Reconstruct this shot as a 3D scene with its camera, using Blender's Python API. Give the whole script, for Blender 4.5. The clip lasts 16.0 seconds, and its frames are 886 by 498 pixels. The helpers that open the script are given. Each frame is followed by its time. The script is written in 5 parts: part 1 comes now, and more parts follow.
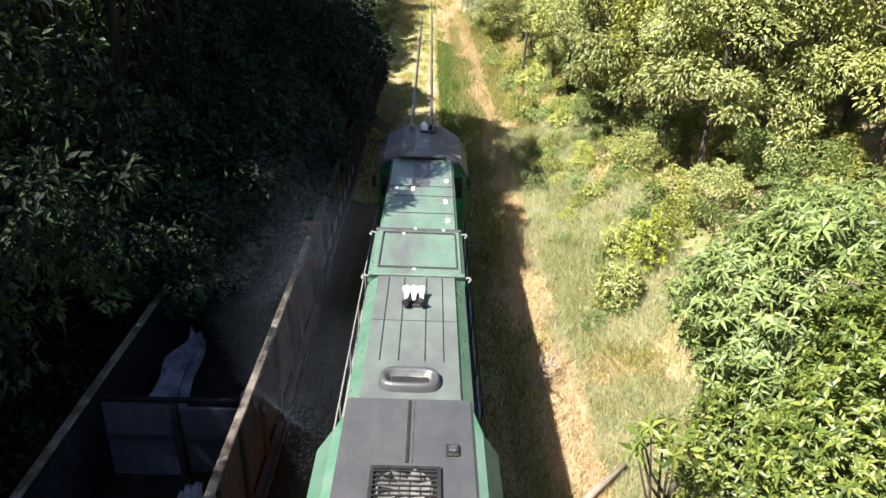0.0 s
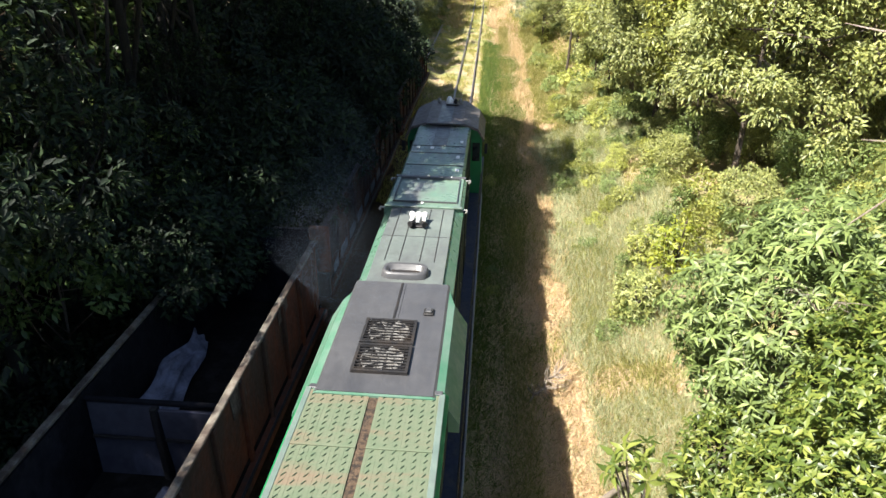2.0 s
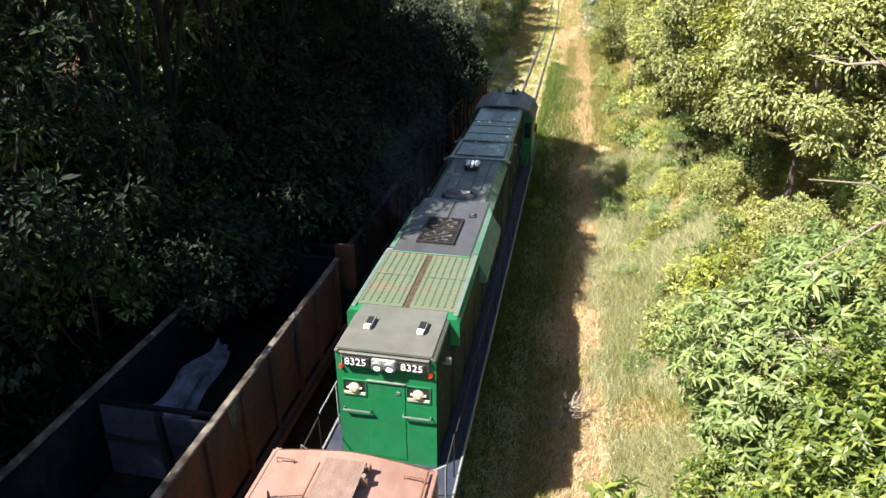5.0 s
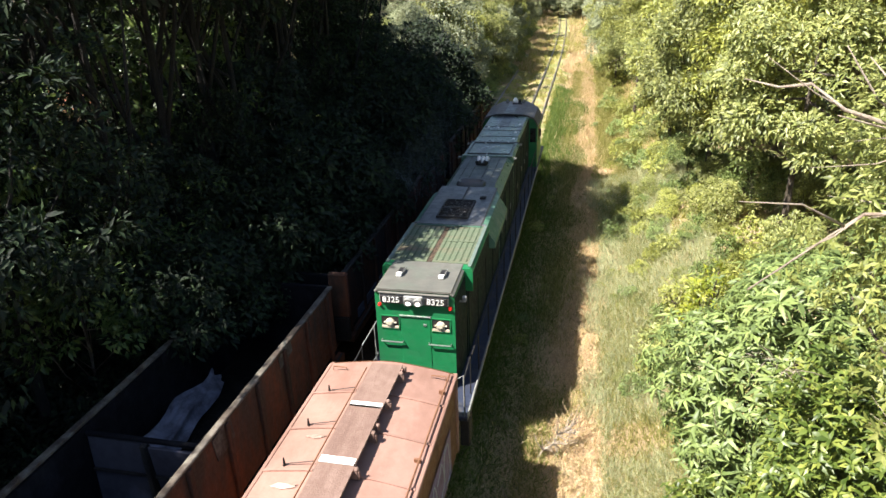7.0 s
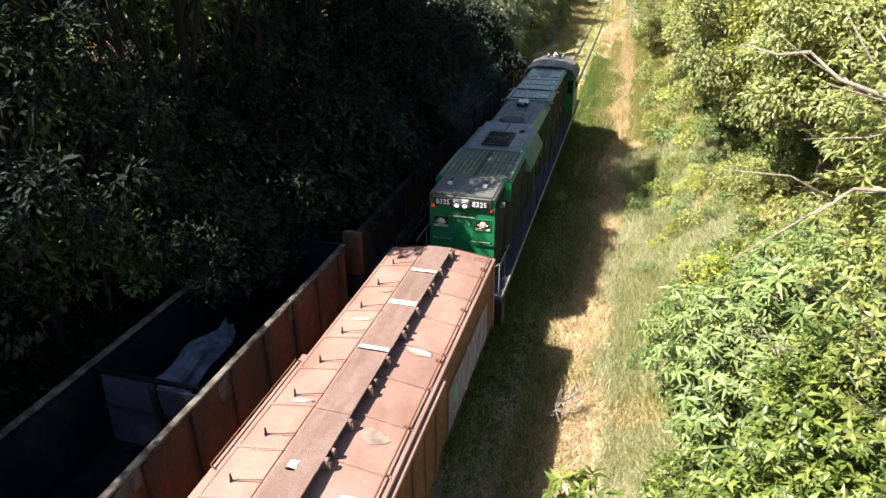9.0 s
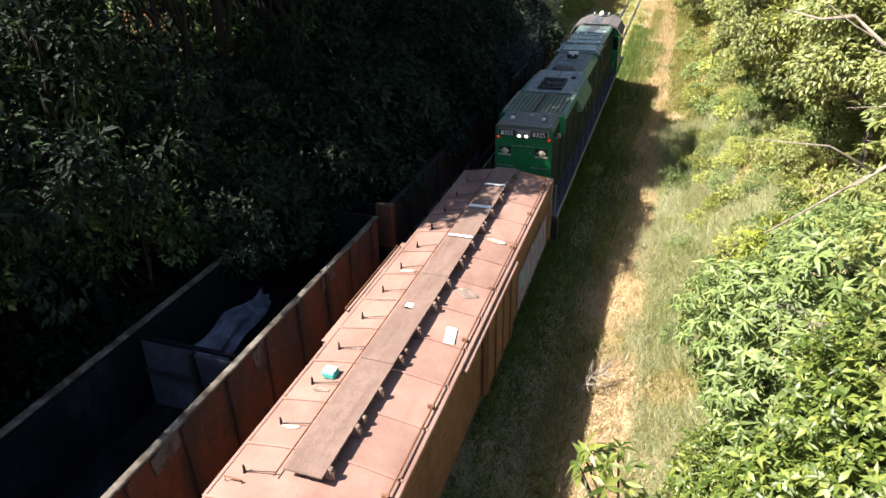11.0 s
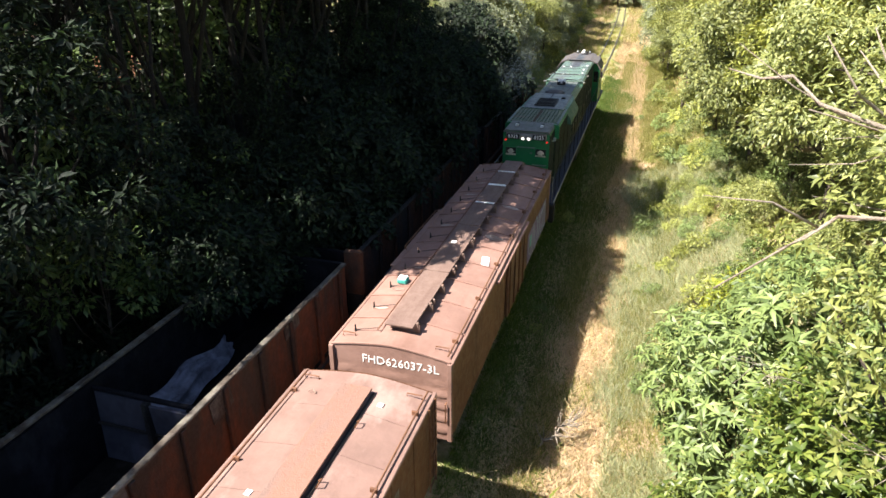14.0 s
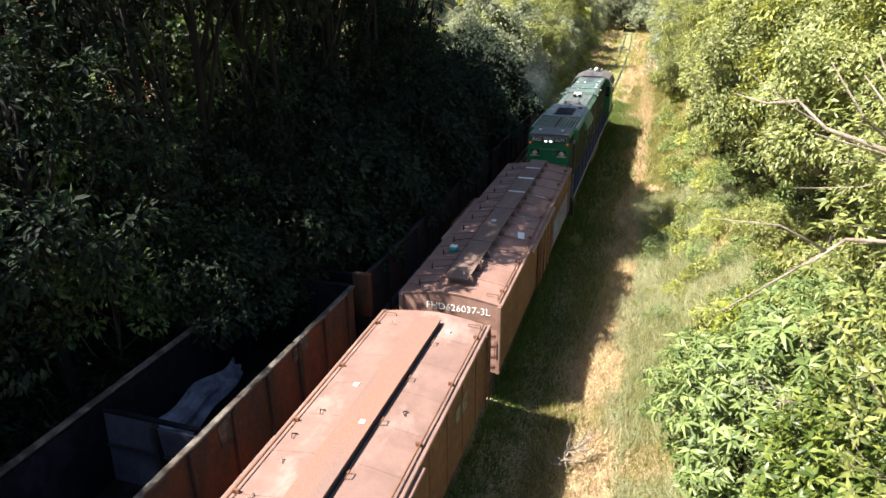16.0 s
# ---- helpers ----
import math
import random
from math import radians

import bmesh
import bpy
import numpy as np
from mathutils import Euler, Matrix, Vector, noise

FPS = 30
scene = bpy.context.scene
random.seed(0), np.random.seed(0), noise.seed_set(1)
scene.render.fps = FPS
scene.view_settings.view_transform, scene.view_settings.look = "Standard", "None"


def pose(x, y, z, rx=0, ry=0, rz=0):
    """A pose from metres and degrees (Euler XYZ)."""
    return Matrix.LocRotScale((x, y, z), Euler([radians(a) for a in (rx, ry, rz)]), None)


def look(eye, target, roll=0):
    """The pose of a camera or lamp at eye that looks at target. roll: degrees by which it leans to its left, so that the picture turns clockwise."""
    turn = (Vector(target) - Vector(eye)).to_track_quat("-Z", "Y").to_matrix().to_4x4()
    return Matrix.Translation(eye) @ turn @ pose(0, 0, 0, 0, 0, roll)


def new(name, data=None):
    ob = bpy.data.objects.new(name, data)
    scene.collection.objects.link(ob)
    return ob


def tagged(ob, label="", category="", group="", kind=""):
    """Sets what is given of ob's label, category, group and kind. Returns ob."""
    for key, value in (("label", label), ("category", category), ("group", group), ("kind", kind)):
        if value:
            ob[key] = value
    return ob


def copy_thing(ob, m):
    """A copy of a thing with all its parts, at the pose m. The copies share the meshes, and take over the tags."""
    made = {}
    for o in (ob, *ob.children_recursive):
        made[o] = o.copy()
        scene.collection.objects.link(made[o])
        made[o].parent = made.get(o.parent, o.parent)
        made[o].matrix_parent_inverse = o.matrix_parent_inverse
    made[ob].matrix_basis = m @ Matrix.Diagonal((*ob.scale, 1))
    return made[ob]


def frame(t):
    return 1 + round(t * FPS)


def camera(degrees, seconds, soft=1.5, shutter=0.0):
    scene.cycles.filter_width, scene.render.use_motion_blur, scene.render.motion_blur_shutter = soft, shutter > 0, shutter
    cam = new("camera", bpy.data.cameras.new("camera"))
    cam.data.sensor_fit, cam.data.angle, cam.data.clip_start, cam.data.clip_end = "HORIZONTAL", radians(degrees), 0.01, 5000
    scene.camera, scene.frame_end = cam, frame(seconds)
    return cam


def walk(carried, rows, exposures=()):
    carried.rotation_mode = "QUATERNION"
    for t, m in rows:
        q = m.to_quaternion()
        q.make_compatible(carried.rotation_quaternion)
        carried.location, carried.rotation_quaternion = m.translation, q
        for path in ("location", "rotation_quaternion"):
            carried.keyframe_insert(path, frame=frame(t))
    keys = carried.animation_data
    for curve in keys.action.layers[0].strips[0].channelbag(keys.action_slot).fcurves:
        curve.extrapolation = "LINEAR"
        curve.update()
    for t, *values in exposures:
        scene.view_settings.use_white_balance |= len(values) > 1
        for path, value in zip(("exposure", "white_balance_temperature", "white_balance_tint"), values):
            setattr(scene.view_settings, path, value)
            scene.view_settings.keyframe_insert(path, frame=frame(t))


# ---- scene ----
cam = camera(67.57, 16.0)
PATH = [
    (0.0, pose(0.198, -0.599, 10.170, 63.03, -2.45, -0.60)),
    (0.5, pose(0.576, -0.522, 10.184, 63.23, -1.38, -0.10)),
    (1.0, pose(0.896, -0.474, 10.210, 62.76, -0.86, 1.52)),
    (1.5, pose(1.204, -0.321, 10.188, 63.08, -2.79, 3.10)),
    (2.0, pose(1.578, -0.256, 10.211, 62.93, -0.76, 4.40)),
    (2.5, pose(1.877, -0.210, 10.240, 62.85, -1.36, 5.38)),
    (3.0, pose(2.080, -0.103, 10.222, 63.46, -3.38, 5.98)),
    (3.5, pose(2.284, -0.063, 10.253, 63.80, -1.87, 4.38)),
    (4.0, pose(2.591, -0.107, 10.264, 64.11, -2.57, 10.13)),
    (4.2, pose(2.667, -0.106, 10.276, 64.24, -1.24, 9.98)),
    (6.3, pose(3.292, 0.125, 10.349, 64.64, 0.93, 12.16)),
    (6.5, pose(3.388, 0.130, 10.350, 65.75, 1.35, 12.37)),
    (7.0, pose(3.579, 0.025, 10.382, 66.57, 1.93, 11.99)),
    (7.5, pose(3.814, 0.034, 10.397, 67.52, 0.74, 13.26)),
    (8.0, pose(4.031, 0.091, 10.386, 67.63, 0.04, 14.62)),
    (8.5, pose(4.070, 0.091, 10.354, 67.02, 1.13, 14.32)),
    (9.0, pose(4.035, 0.043, 10.292, 63.85, 0.37, 15.64)),
    (9.5, pose(4.062, 0.019, 10.260, 63.33, 0.93, 17.72)),
    (9.7, pose(4.054, 0.014, 10.263, 62.89, 0.66, 18.18)),
    (11.8, pose(4.241, 0.144, 10.267, 61.58, 1.57, 18.69)),
    (12.0, pose(4.287, 0.209, 10.251, 62.28, 0.64, 18.37)),
    (12.5, pose(4.333, 0.228, 10.264, 63.60, 0.60, 18.02)),
    (13.0, pose(4.359, 0.252, 10.271, 64.49, 0.14, 16.84)),
    (13.5, pose(4.336, 0.243, 10.287, 64.69, 0.34, 16.59)),
    (14.0, pose(4.330, 0.242, 10.290, 65.45, 0.27, 17.02)),
    (14.5, pose(4.332, 0.245, 10.294, 66.12, 0.53, 17.00)),
    (15.0, pose(4.330, 0.217, 10.303, 66.45, 0.73, 17.31)),
    (15.5, pose(4.342, 0.223, 10.303, 66.88, 0.39, 16.96)),
    (16.0, pose(4.333, 0.189, 10.312, 67.40, 0.48, 17.66)),
]
walk(cam, PATH)
TRAIN = [(0.0, -0.00), (0.5, 0.92), (1.0, 1.83), (1.5, 2.69), (2.0, 3.65), (2.5, 4.53), (3.0, 5.41), (3.5, 6.29), (4.0, 7.16), (4.2, 7.62), 
         (6.3, 11.25), (6.5, 11.61), (7.0, 12.57), (7.5, 13.47), (8.0, 14.35), (8.5, 15.20), (9.0, 16.08), (9.5, 16.86), (9.7, 17.20), (11.8, 21.16), 
         (12.0, 21.54), (12.5, 22.41), (13.0, 23.31), (13.5, 24.18), (14.0, 25.13), (14.5, 25.99), (15.0, 26.88), (15.5, 27.71), (16.0, 28.64)]

# ---------------------------------------------------------------- light
SUN_DIR = Vector((0.478, 0.360, -0.801))
world = bpy.data.worlds.new("sky")
scene.world = world
world.use_nodes = True
wn = world.node_tree
sky = wn.nodes.new("ShaderNodeTexSky")
sky.sky_type = "NISHITA"
sky.sun_disc = False
sky.sun_elevation = radians(53.2)
sky.sun_rotation = radians(233.0)
wn.nodes["Background"].inputs["Strength"].default_value = 0.06
wn.links.new(sky.outputs[0], wn.nodes["Background"].inputs["Color"])
sun = new("sun", bpy.data.lights.new("sun", "SUN"))
sun.data.energy = 5.0
sun.data.angle = radians(0.55)
sun.data.color = (1.0, 0.95, 0.87)
sun.matrix_world = look((-20, -12, 32), Vector((-20, -12, 32)) + SUN_DIR)
scene.view_settings.exposure = 1.80

# ---------------------------------------------------------------- materials


def nodes_of(name):
    m = bpy.data.materials.new(name)
    m.use_nodes = True
    nt = m.node_tree
    return m, nt, nt.nodes["Principled BSDF"], nt.nodes, nt.links


def mix_colour(nt, fac, a, b):
    n = nt.nodes.new("ShaderNodeMix")
    n.data_type = "RGBA"
    for sock, v in ((n.inputs[0], fac), (n.inputs[6], a), (n.inputs[7], b)):
        if isinstance(v, (tuple, float, int)):
            sock.default_value = (*v, 1) if isinstance(v, tuple) else v
        else:
            nt.links.new(v, sock)
    return n.outputs[2]


def noise_of(nt, coord, scale, detail=5, rough=0.6, lo=0.35, hi=0.65, stretch=None):
    n = nt.nodes.new("ShaderNodeTexNoise")
    n.inputs["Scale"].default_value = scale
    n.inputs["Detail"].default_value = detail
    n.inputs["Roughness"].default_value = rough
    src = coord
    if stretch:
        mp = nt.nodes.new("ShaderNodeMapping")
        mp.inputs["Scale"].default_value = stretch
        nt.links.new(coord, mp.inputs[0])
        src = mp.outputs[0]
    nt.links.new(src, n.inputs["Vector"])
    r = nt.nodes.new("ShaderNodeMapRange")
    r.inputs["From Min"].default_value = lo
    r.inputs["From Max"].default_value = hi
    nt.links.new(n.outputs[0], r.inputs["Value"])
    return r.outputs[0]


def surf(name, c1, c2, scale=6.0, rough=0.7, metal=0.0, bump=0.25, c3=None, scale3=1.3, lo3=0.5, hi3=0.7, stretch=None, spec=0.4, vary=0.0):
    """A worn surface: two close colours at a fine scale and a third in large stains."""
    m, nt, p, nodes, links = nodes_of(name)
    tc = nodes.new("ShaderNodeTexCoord").outputs["Object"]
    col = mix_colour(nt, noise_of(nt, tc, scale), c1, c2)
    if c3:
        col = mix_colour(nt, noise_of(nt, tc, scale3, 7, 0.65, lo3, hi3, stretch), col, c3)
    if vary:
        info = nodes.new("ShaderNodeObjectInfo")
        rv = nodes.new("ShaderNodeMapRange")
        rv.inputs["To Min"].default_value = 1 - vary
        rv.inputs["To Max"].default_value = 1 + vary
        links.new(info.outputs["Random"], rv.inputs["Value"])
        hsv = nodes.new("ShaderNodeHueSaturation")
        links.new(rv.outputs[0], hsv.inputs["Value"])
        links.new(col, hsv.inputs["Color"])
        col = hsv.outputs[0]
    links.new(col, p.inputs["Base Color"])
    rn = nodes.new("ShaderNodeMapRange")
    rn.inputs["To Min"].default_value = max(0.05, rough - 0.12)
    rn.inputs["To Max"].default_value = min(1, rough + 0.12)
    links.new(noise_of(nt, tc, scale * 2.3), rn.inputs["Value"])
    links.new(rn.outputs[0], p.inputs["Roughness"])
    p.inputs["Metallic"].default_value = metal
    p.inputs["Specular IOR Level"].default_value = spec
    b = nodes.new("ShaderNodeBump")
    b.inputs["Strength"].default_value = bump
    b.inputs["Distance"].default_value = 0.02
    links.new(noise_of(nt, tc, scale * 5), b.inputs["Height"])
    links.new(b.outputs[0], p.inputs["Normal"])
    return m


def leaf_mat(name, dark, mid, light, through_amount=0.3, rough=0.45, spread=0.5):
    m, nt, p, nodes, links = nodes_of(name)
    g = nodes.new("ShaderNodeNewGeometry")
    o = nodes.new("ShaderNodeObjectInfo")
    ramp = nodes.new("ShaderNodeValToRGB")
    e = ramp.color_ramp.elements
    e[0].position, e[0].color = 0.0, (*dark, 1)
    e[1].position, e[1].color = 1.0, (*light, 1)
    k = e.new(spread)
    k.color = (*mid, 1)
    links.new(g.outputs["Random Per Island"], ramp.inputs[0])
    hsv = nodes.new("ShaderNodeHueSaturation")
    rv = nodes.new("ShaderNodeMapRange")
    rv.inputs["To Min"].default_value = 0.8
    rv.inputs["To Max"].default_value = 1.2
    links.new(o.outputs["Random"], rv.inputs["Value"])
    links.new(rv.outputs[0], hsv.inputs["Value"])
    links.new(ramp.outputs[0], hsv.inputs["Color"])
    links.new(hsv.outputs[0], p.inputs["Base Color"])
    p.inputs["Roughness"].default_value = rough
    p.inputs["Specular IOR Level"].default_value = 0.45
    tr = nodes.new("ShaderNodeBsdfTranslucent")
    bright = nodes.new("ShaderNodeHueSaturation")
    bright.inputs["Value"].default_value = 1.5
    bright.inputs["Hue"].default_value = 0.485
    links.new(hsv.outputs[0], bright.inputs["Color"])
    links.new(bright.outputs[0], tr.inputs["Color"])
    mx = nodes.new("ShaderNodeMixShader")
    mx.inputs[0].default_value = through_amount
    links.new(p.outputs[0], mx.inputs[1])
    links.new(tr.outputs[0], mx.inputs[2])
    links.new(mx.outputs[0], nodes["Material Output"].inputs[0])
    return m


GREEN = surf("green_paint", (0.006, 0.124, 0.040), (0.009, 0.152, 0.053), 3, 0.5, 0, 0.08, (0.015, 0.087, 0.037), 1.5, 0.5, 0.75)
FADED = surf("faded_hood_green", (0.070, 0.140, 0.100), (0.094, 0.157, 0.118), 2.5, 0.36, 0, 0.08, (0.029, 0.122, 0.065), 1.1, 0.5, 0.7, spec=0.6)
# green of the hood sides: grime plus their shade, both in the colour
SIDEGREEN = surf("grimy_shaded_side_green", (0.005, 0.016, 0.015), (0.007, 0.023, 0.018), 4, 0.75, 0, 0.15, (0.008, 0.012, 0.016), 1.3, 0.42, 0.62, spec=0.15)
EDGEGREY = surf("grey_green_frame_paint", (0.085, 0.12, 0.105), (0.11, 0.145, 0.125), 4, 0.5, 0, 0.1, (0.10, 0.105, 0.10), 1.4)
CREAM = surf("cream_lamp_enamel", (0.42, 0.37, 0.27), (0.5, 0.44, 0.33), 12, 0.5, 0, 0.1, (0.3, 0.25, 0.18), 5)
PALE = surf("faded_green_paint", (0.088, 0.150, 0.109), (0.112, 0.165, 0.123), 2.2, 0.36, 0, 0.08, (0.088, 0.092, 0.091), 0.8, 0.44, 0.62, (1.6, 0.35, 1), spec=0.6)
SOOT = surf("sooty_roof_paint", (0.050, 0.050, 0.053), (0.062, 0.062, 0.065), 2.5, 0.42, 0, 0.08, (0.037, 0.038, 0.042), 0.9, 0.45, 0.7, (1.5, 0.4, 1), spec=0.55)
CABROOF = surf("cab_roof_paint", (0.093, 0.081, 0.077), (0.118, 0.102, 0.093), 3, 0.6, 0, 0.1, (0.062, 0.053, 0.053), 1.2)
REARROOF = surf("grey_beige_roof_paint", (0.088, 0.086, 0.076), (0.111, 0.109, 0.095), 2.5, 0.6, 0, 0.1, (0.075, 0.095, 0.076), 1.0, 0.5, 0.7)
BLACK = surf("black_iron", (0.012, 0.012, 0.014), (0.022, 0.020, 0.019), 9, 0.6, 0.2, 0.3, (0.037, 0.028, 0.022), 2)
GREYP = surf("grey_paint", (0.186, 0.186, 0.180), (0.223, 0.223, 0.217), 6, 0.5, 0, 0.1, (0.136, 0.124, 0.105), 3)
WHITE = surf("white_paint", (0.74, 0.73, 0.70), (0.8, 0.8, 0.78), 14, 0.6, 0, 0.1, (0.5, 0.46, 0.42), 9, 0.52, 0.7)
RADGREEN = surf("radiator_fin_paint", (0.085, 0.112, 0.068), (0.105, 0.122, 0.078), 5, 0.65, 0, 0.1, (0.140, 0.103, 0.069), 1.1, 0.54, 0.7, (0.4, 2.2, 1))
RUSTROOF = surf("sun_bleached_brown_roof", (0.229, 0.130, 0.102), (0.273, 0.158, 0.126), 2.0, 0.78, 0, 0.15, (0.164, 0.087, 0.065), 0.8, 0.45, 0.68, (1, 0.5, 1), vary=0.1)
RUSTROOF2 = surf("faded_brown_roof", (0.178, 0.106, 0.086), (0.227, 0.136, 0.111), 1.7, 0.75, 0, 0.15, (0.310, 0.205, 0.174), 1.0, 0.54, 0.68, (1, 0.6, 1))
BOARD = surf("weathered_roof_board", (0.163, 0.102, 0.082), (0.198, 0.130, 0.106), 7, 0.8, 0, 0.3, (0.130, 0.077, 0.061), 1.2, 0.45, 0.7, (4, 0.5, 1), vary=0.1)
BOARD2 = surf("orange_roof_board", (0.240, 0.117, 0.084), (0.230, 0.123, 0.093), 7, 0.8, 0, 0.3, (0.187, 0.117, 0.096), 0.9, 0.45, 0.65, (3, 0.5, 1))
RUSTSIDE = surf("rusty_brown_side", (0.128, 0.056, 0.029), (0.173, 0.078, 0.040), 3, 0.75, 0, 0.2, (0.089, 0.036, 0.017), 1.1, 0.45, 0.7, (1, 1, 0.35))
ORANGE = surf("rusty_orange_steel", (0.106, 0.034, 0.015), (0.162, 0.050, 0.021), 4, 0.8, 0, 0.25, (0.051, 0.031, 0.021), 1.1, 0.44, 0.6, (1, 1, 0.3), vary=0.15)
GONIN = surf("dusty_grey_steel", (0.045, 0.045, 0.061), (0.062, 0.062, 0.083), 3, 0.8, 0, 0.2, (0.102, 0.107, 0.148), 1.2, 0.56, 0.75, (1, 1, 0.5), spec=0.08)
# lining and floor dirt near black: the wagon's inner shade is in the colours
GONSHADED = surf("shaded_wagon_lining", (0.006, 0.006, 0.008), (0.010, 0.010, 0.013), 3, 0.8, 0, 0.2, (0.023, 0.022, 0.027), 1.2, 0.54, 0.72, (1, 1, 0.5), spec=0.08)
FLOOR_SHADED = surf("shade_darkened_dirt", (0.009, 0.009, 0.008), (0.015, 0.013, 0.012), 9, 0.95, 0, 0.6, (0.028, 0.025, 0.024), 2, spec=0.08)
RIM = surf("worn_rim_steel", (0.186, 0.167, 0.140), (0.124, 0.102, 0.081), 12, 0.7, 0.1, 0.3, (0.056, 0.040, 0.031), 2.5, 0.42, 0.58)
FANMETAL = surf("dull_fan_metal", (0.124, 0.121, 0.115), (0.174, 0.167, 0.158), 9, 0.5, 0.2, 0.1, (0.074, 0.065, 0.056), 5)
# shaded copy of the bark: the wood's gloom is put into the colour
BARKSHADED = surf("shaded_forest_bark", (0.008, 0.007, 0.006), (0.013, 0.011, 0.009), 14, 0.95, 0, 0.8, (0.020, 0.018, 0.015), 3)
TARP = surf("grey_white_sheet", (0.167, 0.171, 0.222), (0.234, 0.239, 0.299), 4, 0.8, 0, 0.4, (0.073, 0.075, 0.098), 1.8, 0.42, 0.6)
STEEL = surf("rail_steel", (0.186, 0.149, 0.136), (0.236, 0.198, 0.180), 10, 0.4, 0.6, 0.1)
SLEEPER = surf("sleeper_wood", (0.062, 0.046, 0.034), (0.099, 0.074, 0.056), 8, 0.9, 0, 0.5, vary=0.25)
BARK = surf("bark", (0.062, 0.046, 0.034), (0.105, 0.081, 0.062), 14, 0.9, 0, 0.8, (0.149, 0.130, 0.112), 3)
DEADWOOD = surf("dead_wood", (0.248, 0.198, 0.155), (0.310, 0.260, 0.205), 12, 0.85, 0, 0.5, (0.174, 0.124, 0.093), 4)
TWIG = surf("pinkish_dry_twig", (0.248, 0.174, 0.136), (0.298, 0.223, 0.180), 20, 0.9, 0, 0.3)
# pale colour of the painted glare on the wagon roof
GLARE = surf("painted_roof_glare", (0.400, 0.304, 0.248), (0.464, 0.376, 0.320), 8, 0.6, 0, 0.1, (0.272, 0.176, 0.136), 3, 0.48, 0.62)
# darker copy of the orange rust, with the trees' shade in its colour
RUSTSHADED = surf("deep_shaded_rust", (0.055, 0.026, 0.018), (0.085, 0.038, 0.024), 4, 0.85, 0, 0.25, (0.030, 0.026, 0.026), 1.0, 0.42, 0.58, (1, 1, 0.3), spec=0.1)
TEAL = surf("teal_plastic", (0.031, 0.310, 0.260), (0.050, 0.347, 0.291), 8, 0.4, 0, 0.05)
LILAC = surf("lilac_spray_paint", (0.181, 0.130, 0.232), (0.206, 0.154, 0.258), 5, 0.6, 0, 0.1, (0.129, 0.083, 0.129), 2)
CHALK = surf("pale_spray_paint", (0.324, 0.346, 0.375), (0.353, 0.377, 0.409), 8, 0.6, 0, 0.1)
DULLMARK = surf("worn_stencil_paint", (0.186, 0.167, 0.155), (0.236, 0.217, 0.205), 9, 0.7, 0, 0.1, (0.112, 0.062, 0.037), 5, 0.45, 0.6)
GLASS = surf("dark_glass", (0.012, 0.015, 0.015), (0.019, 0.022, 0.022), 4, 0.12, 0, 0.02, spec=0.6)
LITTER = surf("dry_leaf_litter", (0.062, 0.040, 0.025), (0.124, 0.081, 0.050), 40, 0.9, 0, 0.6, (0.019, 0.015, 0.012), 14, 0.45, 0.6)
CLAY = surf("bare_orange_soil", (0.310, 0.136, 0.074), (0.347, 0.167, 0.093), 6, 0.9, 0, 0.5, (0.186, 0.081, 0.043), 2)

def glow(name, colour, strength):
    m, nt, p, nodes, links = nodes_of(name)
    p.inputs["Base Color"].default_value = (*colour, 1)
    p.inputs["Roughness"].default_value = 0.2
    p.inputs["Emission Color"].default_value = (*colour, 1)
    p.inputs["Emission Strength"].default_value = strength
    return m


HEADLAMP = glow("lit_headlamp", (1.0, 0.96, 0.88), 0.8)
REDLAMP = glow("lit_red_lens", (0.45, 0.02, 0.015), 0.35)

# near-black leaf for the shaded side, its shade painted into the colour
L_SHADED = leaf_mat("shaded_forest_leaf", (0.003, 0.008, 0.003), (0.007, 0.016, 0.006), (0.025, 0.048, 0.014), 0.25, 0.75)
# distance haze is put into this leaf colour, paler and greyer
L_HAZED = leaf_mat("hazed_tree_leaf", (0.105, 0.125, 0.070), (0.225, 0.250, 0.145), (0.350, 0.370, 0.225), 0.3)
# leaf tone between shaded and sunny, so these clumps look partly lit
L_HALFLIT = leaf_mat("half_lit_sapling_leaf", (0.032, 0.060, 0.014), (0.065, 0.110, 0.026), (0.150, 0.200, 0.062), 0.3)
L_MID = leaf_mat("tree_leaf", (0.097, 0.118, 0.033), (0.213, 0.238, 0.077), (0.339, 0.347, 0.118), 0.3)
L_OLIVE = leaf_mat("olive_tree_leaf", (0.128, 0.144, 0.044), (0.250, 0.270, 0.080), (0.373, 0.382, 0.119), 0.3)
L_FERN = leaf_mat("fresh_tree_leaf", (0.124, 0.141, 0.033), (0.258, 0.284, 0.067), (0.389, 0.391, 0.097), 0.32)
L_BUSH = leaf_mat("broad_bush_leaf", (0.035, 0.060, 0.009), (0.102, 0.142, 0.028), (0.218, 0.242, 0.050), 0.3, 0.42)
L_GREY = leaf_mat("dull_bush_leaf", (0.067, 0.098, 0.028), (0.156, 0.210, 0.065), (0.243, 0.300, 0.094), 0.25, 0.5)
L_YEL = leaf_mat("yellow_green_leaf", (0.112, 0.147, 0.015), (0.204, 0.238, 0.022), (0.323, 0.335, 0.040), 0.35)
L_YOLI = leaf_mat("yellowish_tree_leaf", (0.089, 0.105, 0.029), (0.191, 0.216, 0.057), (0.301, 0.314, 0.101), 0.32)
BLADE_DRY = leaf_mat("dry_grass_blade", (0.403, 0.287, 0.159), (0.542, 0.405, 0.233), (0.620, 0.485, 0.292), 0.25, 0.7)
